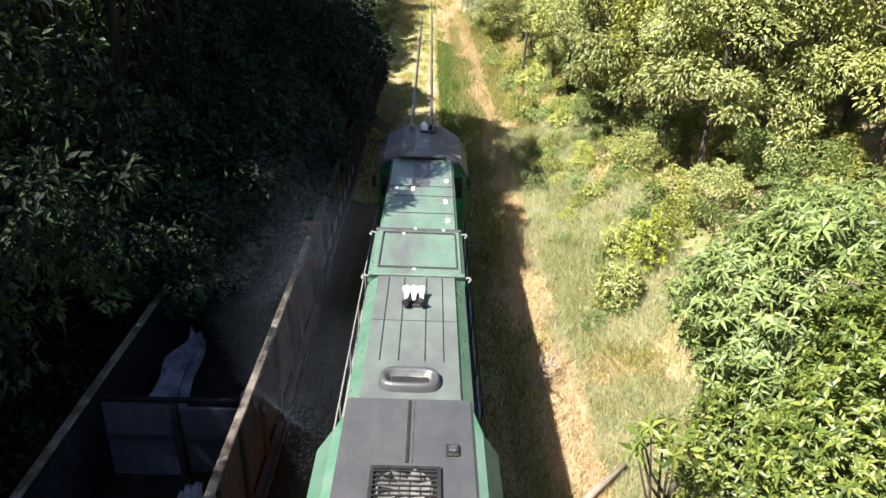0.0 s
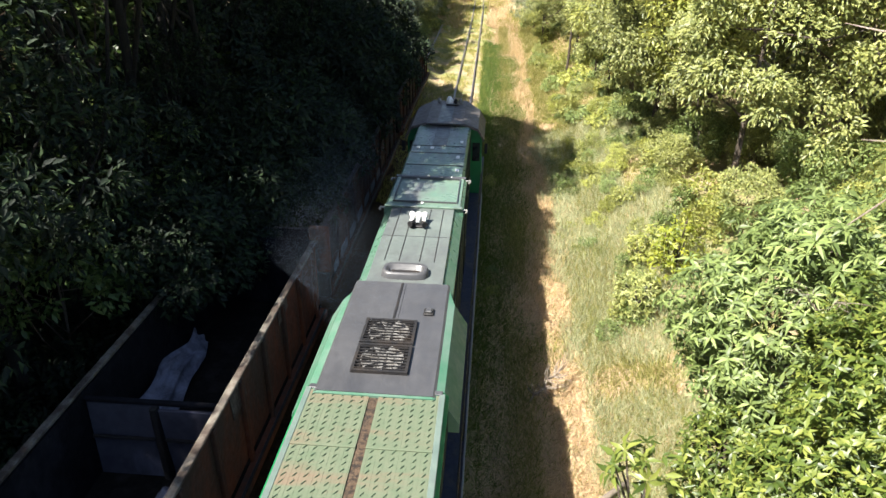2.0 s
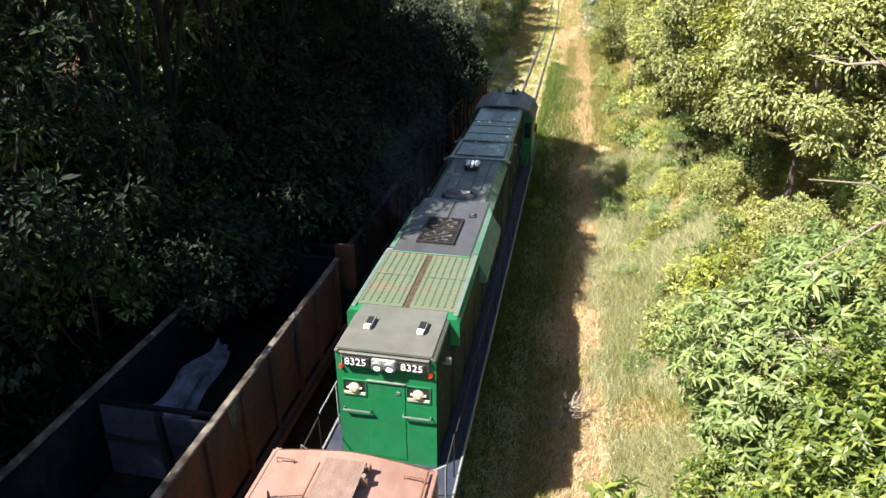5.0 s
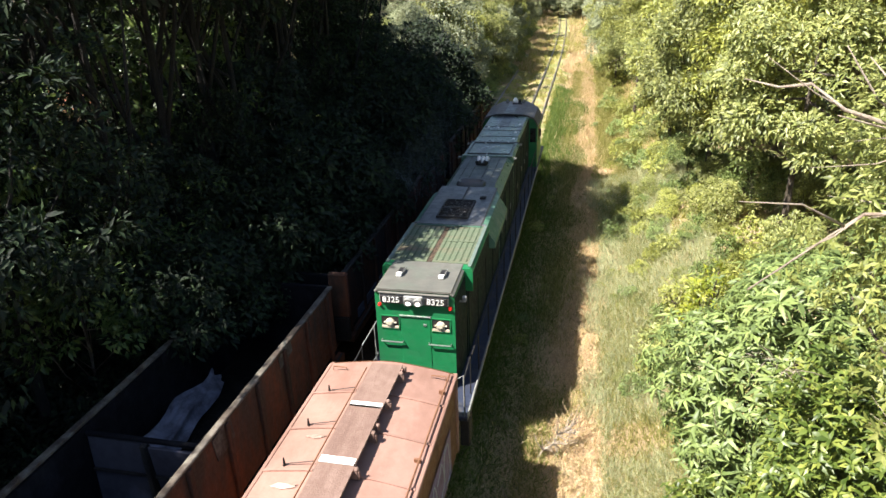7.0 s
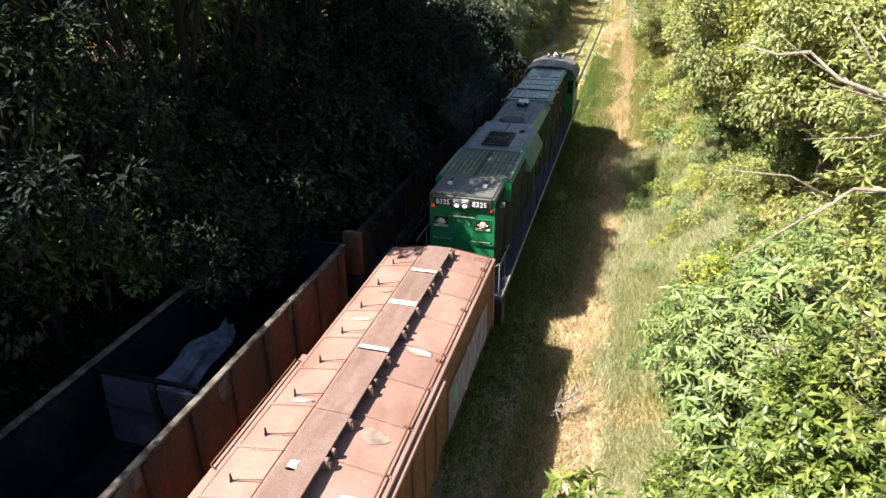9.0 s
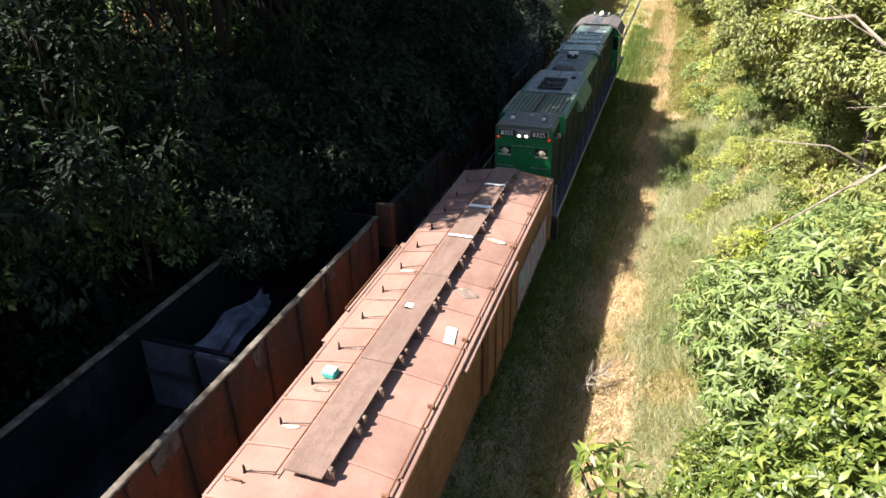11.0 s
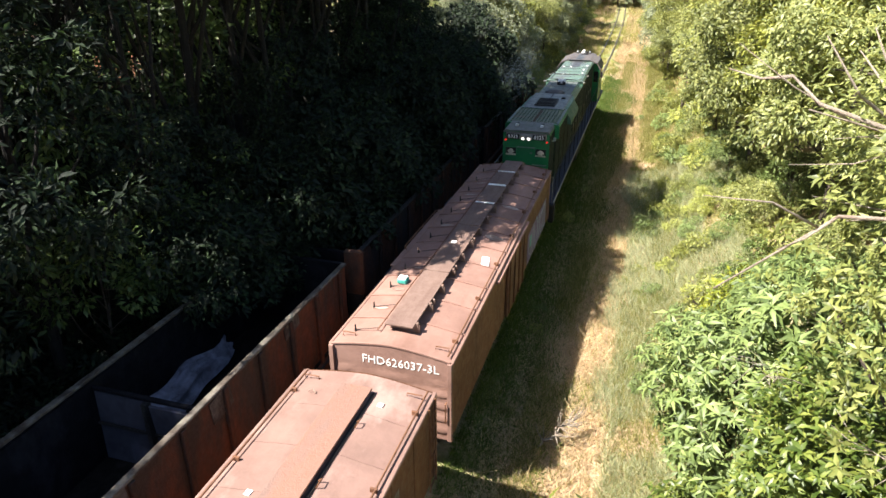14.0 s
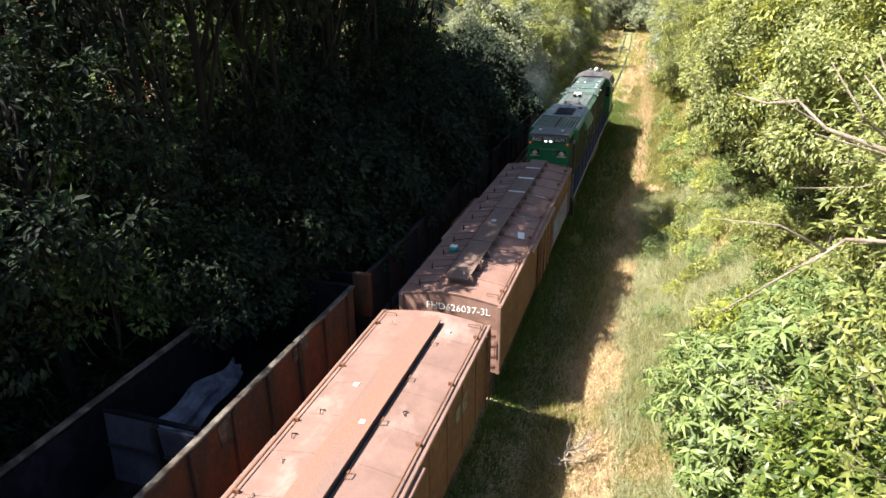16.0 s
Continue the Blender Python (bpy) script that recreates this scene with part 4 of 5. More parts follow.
            pts = [(1.306, y - w * math.cos(a) * (1 + 0.25 * math.sin(2 * a + k)), 1.58 + h * math.sin(a) + 0.08 * math.sin(3 * a + k)) for a in (j * 5.6 / 15 + 0.4 * k for j in range(16))]
            part("paint_stroke", tube(bmesh.new(), pts, 0.013, 5), CHALK, g, "pale spray-painted outline")
        part("paint_blob", one_box(1.306, 1.311, front - 3.9, front - 3.6, 1.5, 1.9, 0.002), TEAL, g)
    else:
        for k, (y, w) in enumerate(((front - 1.9, 0.34), (front - 2.4, 0.28), (front - 6.2, 0.4))):
            part("lettering_bar", one_box(1.299, 1.304, y - w, y, 2.0 + 0.05 * k, 2.4, 0.002), DULLMARK, W)
        for y in (front - 0.5, front - 0.15):
            part("ladder_rail", tube(bmesh.new(), [(1.36, y, 1.0), (1.36, y, 2.9)], 0.018, 6), RUSTSIDE, W)
        for k in range(6):
            part("rung", tube(bmesh.new(), [(1.36, front - 0.5, 1.1 + k * 0.32), (1.36, front - 0.15, 1.1 + k * 0.32)], 0.014, 6), RUSTSIDE, W)
    return W


def build_gondola(name, label, y0, y1, top, xc, worn, rim):
    G = thing(name, label, "open wagon", "open wagons on the siding", (xc, 0, 0))
    hw = 1.32
    # floor, linings and ends carry painted-in shade
    part("floor", one_box(-hw, hw, y0, y1, 0.85, 1.0), FLOOR_SHADED, G, "dirt-covered floor, colour darkened for the shade inside")
    part("underframe", one_box(-0.8, 0.8, y0, y1, 0.6, 0.85), BLACK, G)
    bogie(G, y0 + 1.8, 2, 1.6)
    bogie(G, y1 - 1.8, 2, 1.6)
    for s in (-1, 1):
        w = part("side_wall", one_box(min(s * 1.26, s * 1.3), max(s * 1.26, s * 1.3), y0, y1, 0.9, top, 0.005), worn if s > 0 else GONSHADED, G)
        part("side_lining", one_box(min(s * 1.235, s * 1.258), max(s * 1.235, s * 1.258), y0 + 0.05, y1 - 0.05, 1.0, top - 0.05), GONSHADED, G)
        part("top_rim", one_box(min(s * 1.22, s * 1.36), max(s * 1.22, s * 1.36), y0, y1, top, top + 0.07, 0.015), rim, G, "worn top rim")
        y = y0 + 0.3
        while y < y1:
            part("stake_post", one_box(min(s * 1.3, s * 1.38), max(s * 1.3, s * 1.38), y - 0.06, y + 0.06, 0.75, top - 0.02, 0.012), worn, w)
            y += 1.25
        part("side_sill", one_box(min(s * 1.27, s * 1.5), max(s * 1.27, s * 1.5), y0, y1, 0.72, 0.9, 0.01), worn, G)
        part("sill_pipe", tube(bmesh.new(), [(s * 1.5, y0 + 0.2, 0.98), (s * 1.5, y1 - 0.2, 0.98)], 0.035, 6), BLACK, G)
    for y in (y0, y1):
        part("end_wall", one_box(-1.255, 1.255, y - 0.04, y + 0.04, 0.9, top - 0.005, 0.005), GONSHADED, G)
        part("end_rim", one_box(-1.22, 1.22, y - 0.06, y + 0.06, top, top + 0.06, 0.012), GONSHADED, G)
    return G


def crumpled(w, l, h, seed, steps=14):
    bm = bmesh.new()
    g = []
    for i in range(steps + 1):
        row = []
        for j in range(steps + 1):
            u, v = i / steps - 0.5, j / steps - 0.5
            z = h * (math.cos(u * 3.0) * math.cos(v * 3.0)) + 0.18 * noise.noise((u * 5 + seed, v * 5, seed)) + 0.08 * noise.noise((u * 13 + seed, v * 13, seed))
            row.append(bm.verts.new((u * w * (0.95 - 0.7 * v + 0.25 * noise.noise((v * 3, seed, 4))) + 0.14 * noise.noise((v * 4, seed, 1)), v * l * (0.95 + 0.12 * noise.noise((u * 3, seed, 8))), max(z, 0.01))))
        g.append(row)
    for i in range(steps):
        for j in range(steps):
            bm.faces.new((g[i][j], g[i + 1][j], g[i + 1][j + 1], g[i][j + 1]))
    return bm


def build_siding():
    XC = -3.95
    G = build_gondola("open_wagon", "rusty open goods wagon standing empty in the shade", -1.5, 14.22, 2.8, XC, ORANGE, RIM)
    # battered cross partition in two leaves, with a post between
    for x0, x1, tilt in ((-1.22, -0.02, -3), (0.1, 1.22, 4)):
        leaf = part("partition", one_box(x0, x1, 8.2, 8.26, 1.0, 2.56, 0.01, Euler((radians(tilt), 0, 0)).to_matrix()), GONIN, G, "dented grey steel cross partition")
        part("partition_rail", one_box(x0 + 0.03, x1 - 0.03, 8.12, 8.18, 1.86, 1.92, 0.01), BLACK, leaf)
    part("partition_post", one_box(-0.02, 0.1, 8.08, 8.24, 1.0, 2.62, 0.015), BLACK, G)
    part("partition_rim", one_box(-1.23, 1.23, 8.2, 8.3, 2.6, 2.68, 0.015), GONSHADED, G, "dark rounded rim of the partition")
    # torn lining of the side facing the train
    for y, h in ((8.7, 0.5), (5.9, 0.35), (11.4, 0.3)):
        part("torn_plate", one_box(1.305, 1.325, y - 0.35, y + 0.3, 2.76 - h, 2.76, 0.004, Euler((radians(7), 0, 0)).to_matrix()), RIM, G, "pale torn steel patch")
    for (x, y, z, w, l, h, tilt, rz, mat, lab) in ((-0.85, 10.2, 1.35, 0.75, 3.9, 0.10, 42, 3, TARP, "long crumpled grey-white plastic sheet"), (0.75, 10.4, 1.02, 0.55, 3.0, 0.22, -10, -6, TARP, "crumpled grey-white plastic sheet"),
                                                   (0.62, 6.1, 1.45, 0.62, 3.0, 0.30, -22, 6, TARP, "crumpled pale sheet leaning on the wagon side"), (-0.5, 6.0, 1.0, 1.2, 2.2, 0.45, 0, 25, GONSHADED, "heap of dark rubble")):
        ob = new("plastic_sheet", mesh_of("plastic_sheet", crumpled(w, l, h, x * 7 + y), mat, True))
        ob.matrix_basis = pose(XC + x, y, z, 0, tilt, rz)
        tagged(ob, lab, "sheet")
    H = build_gondola("open_wagon", "rusty red open wagon with battered sides behind the trees", 15.05, 28.6, 2.72, XC - 0.02, RUSTSHADED, BLACK)
    e = part("end_block", one_box(1.0, 1.52, 14.82, 15.0, 1.62, 2.92, 0.04), ORANGE, H, "rusty orange end plate")
    part("end_block_base", one_box(1.02, 1.46, 14.84, 15.02, 0.85, 1.6, 0.03), BLACK, H)
    part("side_stripe", one_box(1.305, 1.325, 16.0, 24.0, 0.95, 1.25, 0.004), surf("dull_blue_paint", (0.05, 0.07, 0.11), (0.07, 0.09, 0.14), 4, 0.7, 0, 0.2, (0.06, 0.04, 0.03), 1.2), H, "dull blue band along the sill")
    build_gondola("open_wagon", "rusty open wagon further along the siding", 29.8, 43, 2.6, XC - 0.05, RUSTSHADED, BLACK)


build_ground()
build_tracks()
loco = build_locomotive()
wagon_a = build_box_wagon(-1.75, -14.5, True)
wagon_b = build_box_wagon(-15.5, -28.1, False)
build_siding()

# ---------------------------------------------------------------- small thing riding on the roof
tub = tagged(new("plastic_tub", None), "teal plastic tub lying on the wagon roof", "tub")
part("tub_body", one_box(-0.85, -0.6, -11.82, -11.6, roof_z(0.72) + 0.0, roof_z(0.72) + 0.14, 0.03), TEAL, tub)
part("tub_top", one_box(-0.83, -0.62, -11.8, -11.62, roof_z(0.72) + 0.14, roof_z(0.72) + 0.155, 0.005), WHITE, tub)

# ---------------------------------------------------------------- foliage tools


def unit(a):
    return a / np.maximum(np.linalg.norm(a, axis=1, keepdims=True), 1e-6)


def raw_mesh(name, verts, tris, mat):
    me = bpy.data.meshes.new(name)
    me.vertices.add(len(verts))
    me.vertices.foreach_set("co", np.ascontiguousarray(verts, dtype=np.float32).ravel())
    me.loops.add(len(tris) * 3)
    me.loops.foreach_set("vertex_index", np.ascontiguousarray(tris, dtype=np.int32).ravel())
    me.polygons.add(len(tris))
    me.polygons.foreach_set("loop_start", np.arange(0, len(tris) * 3, 3, dtype=np.int32))
    me.update(calc_edges=True)
    me.materials.append(mat)
    return me


def leaf_mesh(name, at, along, up, length, width, mat, fine=False, droop=0.15):
    """Leaves folded along the midrib, from points, directions and sizes."""
    n = len(at)
    along = unit(along)
    side = unit(np.cross(along, up))
    norm = np.cross(side, along)
    length, width = length[:, None], width[:, None]
    left = at + along * length * 0.42 + side * width * 0.5 + norm * width * 0.16
    right = at + along * length * 0.42 - side * width * 0.5 + norm * width * 0.16
    tip = at + along * length - norm * length * droop
    if fine:
        mid = at + along * length * 0.5
        verts = np.stack([at, left, mid, right, tip], 1).reshape(-1, 3)
        t = np.array([[0, 2, 1], [0, 3, 2], [1, 2, 4], [2, 3, 4]])
        tris = (np.arange(n)[:, None, None] * 5 + t[None]).reshape(-1, 3)
    else:
        verts = np.stack([at, left, right, tip], 1).reshape(-1, 3)
        t = np.array([[0, 3, 1], [0, 2, 3]])
        tris = (np.arange(n)[:, None, None] * 4 + t[None]).reshape(-1, 3)
    return raw_mesh(name, verts, tris, mat)


def ball(rng, n):
    return unit(rng.normal(size=(n, 3)))


def crown_points(rng, centre, radii, n, lumps=0.25, low=-0.55):
    """Clump centres over an uneven ellipsoid, thinner inside."""
    d = ball(rng, n * 2)
    d = d[d[:, 2] > low][:n]
    k = rng.uniform(0, 6.28, (4, 1))
    wav = np.sin(d[:, 0] * 4 + k[0]) * np.sin(d[:, 1] * 4 + k[1]) + 0.6 * np.sin(d[:, 2] * 6 + d[:, 0] * 5 + k[2])
    r = rng.uniform(0.5, 1.0, len(d)) ** 0.5 * (1 + lumps * wav)
    return np.array(centre) + d * r[:, None] * np.array(radii), d


def clump_leaves(rng, centres, out, radius, per, size, mat, name, fine=False, ratio=0.4, droop=0.15):
    n = len(centres) * per
    c = np.repeat(centres, per, 0)
    o = np.repeat(out, per, 0)
    d = unit(ball(rng, n) + o * 0.5 + np.array([0, 0, 0.35]))
    rad = radius * np.repeat(rng.uniform(0.6, 1.3, len(centres)), per)
    at = c + d * (rad * rng.uniform(0.35, 1.0, n) ** 0.6)[:, None] * np.array([1, 1, 0.75])
    along = d * 0.8 + ball(rng, n) * 0.7 + np.array([0, 0, -0.35])
    up = d * 0.5 + ball(rng, n) * 0.45 + np.array([-0.45, -0.3, 0.9])
    L = size * rng.uniform(0.65, 1.3, n)
    return leaf_mesh(name, at, along, up, L, L * ratio * rng.uniform(0.8, 1.2, n), mat, fine, droop)


def rosette_leaves(rng, centres, out, per, size, mat, name, ratio=0.27, droop=0.3):
    """Whorls of long leaves at the branch tips."""
    n = len(centres) * per
    c = np.repeat(centres, per, 0)
    o = unit(np.repeat(unit(out + np.array([0, 0, 0.9]) + rng.normal(size=out.shape) * 0.35), per, 0))
    ref = unit(np.cross(o, np.array([[0.3, 0.9, 0.2]])))
    oth = np.cross(o, ref)
    a = np.tile(np.arange(per) * 2.4, len(centres)) + rng.uniform(-0.3, 0.3, n)
    lift = np.tile(np.linspace(-0.35, 0.8, per), len(centres)) + rng.uniform(-0.15, 0.15, n)
    along = ref * np.cos(a)[:, None] + oth * np.sin(a)[:, None] + o * lift[:, None]
    L = size * rng.uniform(0.7, 1.2, n) * np.repeat(rng.uniform(0.7, 1.25, len(centres)), per)
    at = c + o * rng.uniform(0, 0.10, n)[:, None]
    return leaf_mesh(name, at, along, o + ball(rng, n) * 0.35, L, L * ratio, mat, True, droop)


def trunk_mesh(rng, height, radius, targets, lean=(0, 0), mat=None):
    bm = bmesh.new()
    pts, rad = [], []
    for k in range(7):
        t = k / 6
        pts.append((lean[0] * t + 0.12 * math.sin(3 * t + height), lean[1] * t + 0.1 * math.sin(4 * t), height * t - 0.25 * (k == 0)))
        rad.append(radius * (1.25 if k == 0 else 1 - 0.75 * t))
    tube(bm, pts, rad, 8)
    for tg in targets:
        t = rng.uniform(0.35, 0.85)
        a = Vector((lean[0] * t + 0.12 * math.sin(3 * t + height), lean[1] * t + 0.1 * math.sin(4 * t), height * t))
        b = Vector(tg)
        m = a.lerp(b, 0.55) + Vector((0, 0, -0.12 * (b - a).length))
        tube(bm, [a, m, b], [radius * 0.42 * (1 - t * 0.4), radius * 0.25, 0.012], 6)
    return mesh_of("trunk", bm, mat or BARK, True)


def limb_parts(rng, T, height, radius, targets, mat):
    """Limbs from the trunk out to points of the crown, each a part."""
    for tg in targets:
        t = rng.uniform(0.35, 0.85)
        a = Vector((0.12 * math.sin(3 * t + height), 0.1 * math.sin(4 * t), height * t))
        b = Vector(tg)
        m = a.lerp(b, 0.55) + Vector((0, 0, -0.12 * (b - a).length))
        part("limb", tube(bmesh.new(), [a, m, b], [radius * 0.42 * (1 - t * 0.4), radius * 0.25, 0.012], 6), mat, T, "", True)


def make_tree(seed, label, height, crown_z, radii, n, per, size, mat, clump=0.5, trunk=0.16, fine=False, ratio=0.4, name="tree", group="woodland trees"):
    rng = np.random.default_rng(seed)
    T = thing(name, label, name, group)
    pts, out = crown_points(rng, (0, 0, crown_z), radii, n)
    limbs = pts[rng.choice(len(pts), 9, replace=False)]
    bark = BARKSHADED if mat is L_SHADED else BARK
    if name == "weed":
        part("stem", trunk_mesh(rng, height, trunk, (), mat=bark), None, T)
    elif name == "sapling":
        part("trunk", trunk_mesh(rng, height, trunk, (), mat=bark), None, T)
        limb_parts(rng, T, height, trunk, limbs, bark)
    else:
        part("trunk", trunk_mesh(rng, height, trunk, limbs, mat=bark), None, T)
    part("crown", clump_leaves(rng, pts, out, clump, per, size, mat, "crown", fine, ratio), None, T)
    return T


def place(proto, x, y, turn=0.0, size=1.0, tall=1.0, sink=0.1):
    m = pose(x, y, ground_z(x, y) - sink, 0, 0, turn) @ Matrix.Diagonal((size, size, size * tall, 1))
    return copy_thing(proto, m)


def place_first(proto, x, y, turn=0.0, size=1.0):
    proto.matrix_basis = pose(x, y, ground_z(x, y) - 0.1, 0, 0, turn) @ Matrix.Diagonal((size, size, size, 1))


# ---------------------------------------------------------------- woodland on the shaded side
rr = random.Random(11)
forest = [make_tree(100 + k, "tall dark forest tree in deep shade", 9.0, 6.6, (2.5, 2.5, 4.2), 115, 88, 0.21, L_SHADED, 0.6, 0.17) for k in range(4)]
wall_trees = []
for row, (x0, h) in enumerate(((-7.7, 1.0), (-11.5, 1.05), (-15.5, 1.05), (-20.0, 1.0))):
    y = -13.0 + row * 1.3
    while y < (38, 39, 39, 40)[row]:
        x = x0 + rr.uniform(-0.6, 0.6)
        t = h * rr.uniform(0.92, 1.1)
        if row == 0:
            t *= 0.93 if y < 10.8 else (0.72 if y < 17 else (0.92 if y < 31 else 0.75))
            x += 0.4 if y < 31 else -0.7
        if row == 1 and 12.5 < y < 20:
            t *= 0.74
        if not (row == 2 and 17 < y < 24) and not (row == 3 and 19 < y < 30):
            wall_trees.append((x, y, rr.uniform(0, 360), t))
        y += rr.uniform(2.9, 3.8) + row * 0.5
for k, (x, y, a, t) in enumerate(wall_trees):
    if k < 4:
        place_first(forest[k], x, y, a, t)
    else:
        place(forest[k % 4], x, y, a, t * 0.98, 1.0)

under = [make_tree(140 + k, "dark leafy undergrowth shrub on the shaded bank", 1.2, 1.0, (1.1, 1.1, 1.1), 60, 42, 0.17, L_SHADED, 0.35, 0.03, name="shrub", group="shrubs of the undergrowth") for k in range(2)]
spots = [(-6.9 + rr.uniform(-0.3, 0.2) - 0.9 * (k % 2), -3 + k * 0.85, rr.uniform(0, 360), rr.uniform(0.7, 1.25)) for k in range(52)]
spots += [(-9.5 - rr.uniform(0, 5), 3 + k * 0.9, rr.uniform(0, 360), rr.uniform(0.8, 1.5)) for k in range(34)]
for k, (x, y, a, s) in enumerate(spots):
    if k < 2:
        place_first(under[k], x, y, a, s)
    else:
        place(under[k % 2], x, y, a, s)

# slender tall trees whose crowns stand high over the siding
def make_high(seed):
    rng = np.random.default_rng(seed)
    T = thing("tree", "slender tall tree with a high crown above the siding", "tree", "tall trees above the siding")
    pts, out = crown_points(rng, (0.6, 0, 12.6), (2.5, 2.4, 2.7), 95)
    part("trunk", trunk_mesh(rng, 12.5, 0.2, pts[rng.choice(len(pts), 9, replace=False)], (0.5, 0.2), BARKSHADED), None, T)
    part("crown", clump_leaves(rng, pts, out, 0.6, 70, 0.24, L_SHADED, "crown"), None, T)
    return T


tall = [make_high(190), make_high(191)]
# the last one is an unseen addition that keeps sky light off the siding
spots = [(-7.3, 12.4, 0, 0.9), (-6.9, 16.2, 60, 1.03), (-6.6, 19.6, 130, 1.06), (-6.5, 22.8, 200, 1.0), (-6.4, 25.6, 250, 1.08), (-6.7, 28.6, 320, 1.0), (-8.4, 18.0, 90, 1.2), (-8.6, 21.4, 20, 1.25), (-8.3, 24.6, 160, 1.2), (-10.5, 15.0, 160, 1.0), (-6.8, 18.0, 300, 0.97), (-6.6, 21.2, 80, 1.0), (-6.5, 24.2, 10, 1.02), (-7.6, 26.9, 110, 1.12), (-7.4, 11.9, 210, 0.97), (-7.0, 14.2, 35, 0.97), (-13.6, 1.5, 270, 1.05)]
for k, (x, y, a, s) in enumerate(spots):
    if k < 2:
        place_first(tall[k], x, y, a, s)
    else:
        place(tall[k % 2], x, y, a, s)


# low boughs reaching over the far wagons of the siding
def make_overhang(seed):
    rng = np.random.default_rng(seed)
    T = thing("tree", "dark leaning tree hanging over the siding wagons", "tree", "trees leaning over the siding")
    pts, out = crown_points(rng, (1.7, 0, 4.6), (1.9, 1.9, 1.9), 110)
    part("trunk", trunk_mesh(rng, 4.2, 0.12, pts[rng.choice(len(pts), 8, replace=False)], (1.0, 0.2), BARKSHADED), None, T)
    part("crown", clump_leaves(rng, pts, out, 0.5, 60, 0.22, L_SHADED, "crown"), None, T)
    return T


leaners = [make_overhang(180), make_overhang(181)]
spots = [(-6.9, 12.2, 15, 0.8), (-6.8, 16.2, -20, 0.95), (-6.7, 14.0, 5, 0.9), (-6.5, 18.8, 10, 1.05), (-6.6, 21.6, 0, 1.1), (-6.4, 24.6, -15, 1.15), (-6.3, 27.6, 20, 1.15), (-6.8, 30.6, 0, 1.15), (-7.3, 33.8, -10, 1.15), (-7.6, 37.2, 15, 1.2), (-7.8, 40.5, 0, 1.2)]
for k, (x, y, a, s) in enumerate(spots):
    if k < 2:
        place_first(leaners[k], x, y, a, s)
    else:
        place(leaners[k % 2], x, y, a, s)

for k, (x, y) in enumerate(((-6.3, 15.6), (-6.1, 17.4), (-6.0, 19.3), (-5.9, 21.2), (-5.9, 23.6))):
    place(leaners[k % 2], x, y, 10 * math.cos(3 * k), 0.95, 1.0, 1.0)
for k, y in enumerate((22.0, 25.2, 28.4, 31.6, 34.8, 38.0, 41.2)):
    place(leaners[k % 2], -6.15, y, 12 * math.sin(5 * k), 1.1, 1.0, 1.35)

# saplings in front of the wall, their leaf colour lightened as if catching some light
sap = [make_tree(160 + k, "leafy sapling with green leaves coloured half-lit, leaning over the siding", 4.6, 4.0, (1.3, 1.5, 1.3), 70, 46, 0.16, L_HALFLIT, 0.36, 0.05, True, 0.42, "sapling", "saplings beside the siding") for k in range(2)]
place_first(sap[0], -7.0, 10.6, 20, 1.05)
place_first(sap[1], -7.5, 14.0, 80, 1.15)
for x, y, a, s in ((-8.3, 7.2, 140, 1.0), (-9.6, 12.0, 200, 1.3), (-6.6, 17.6, 310, 1.0), (-6.2, 22.5, 10, 1.1), (-6.3, 27.5, 60, 1.2), (-9.2, 16.4, 100, 1.5), (-8.9, 19.4, 30, 1.6), (-7.9, 4.8, 250, 0.8)):
    place(sap[int(a) % 2], x, y, a, s)

# bare soil glimpsed on the hillside
bm = bmesh.new()
g = {}
for i in range(13):
    for j in range(13):
        x, y = -18.4 + i * 0.17, 21.5 + j * 0.34
        g[i, j] = bm.verts.new((x, y, ground_z(x, y) + 0.18 * math.sin(math.pi * i / 12) * math.sin(math.pi * j / 12) + 0.05 * noise.noise((x, y, 2)) - 0.06))
for i in range(12):
    for j in range(12):
        bm.faces.new((g[i, j], g[i + 1, j], g[i + 1, j + 1], g[i, j + 1]))
tagged(new("soil_mound", mesh_of("soil_mound", bm, CLAY, True)), "bare orange soil heap on the wooded bank", "soil")


def dead_branch(name, label, base, direction, length, seed, n=16, r=0.03, mat=None, spread=0.6):
    """A bare stem with its twigs; a dense tangle keeps its finest twigs in one piece."""
    rng = np.random.default_rng(seed)
    mat = mat or DEADWOOD
    b, d = Vector(base), Vector(direction).normalized()
    B = thing(name, label, "branch", at=base)
    pts = [d * length * k / 5 + Vector(rng.normal(size=3) * 0.05 * length) * (k > 0) for k in range(6)]
    part("stem", tube(bmesh.new(), pts, [r * (1 - 0.15 * k) for k in range(6)], 7), mat, B, "", True)
    fine = bmesh.new()
    for k in range(n):
        i = int(rng.integers(1, 6))
        s = pts[i]
        q = (d * 0.7 + Vector(rng.normal(size=3)) * spread).normalized()
        l = length * rng.uniform(0.2, 0.55)
        line = [s, s + q * l * 0.5 + Vector(rng.normal(size=3) * 0.04), s + q * l]
        if k < 24:
            part("twig", tube(bmesh.new(), line, [r * 0.45, r * 0.3, r * 0.12], 5), mat, B, "", True)
        else:
            tube(fine, line, [r * 0.45, r * 0.3, r * 0.12], 5)
    if n > 24:
        part("fine_twigs", fine, mat, B)["kind"] = "stuff"
    else:
        fine.free()
    return B


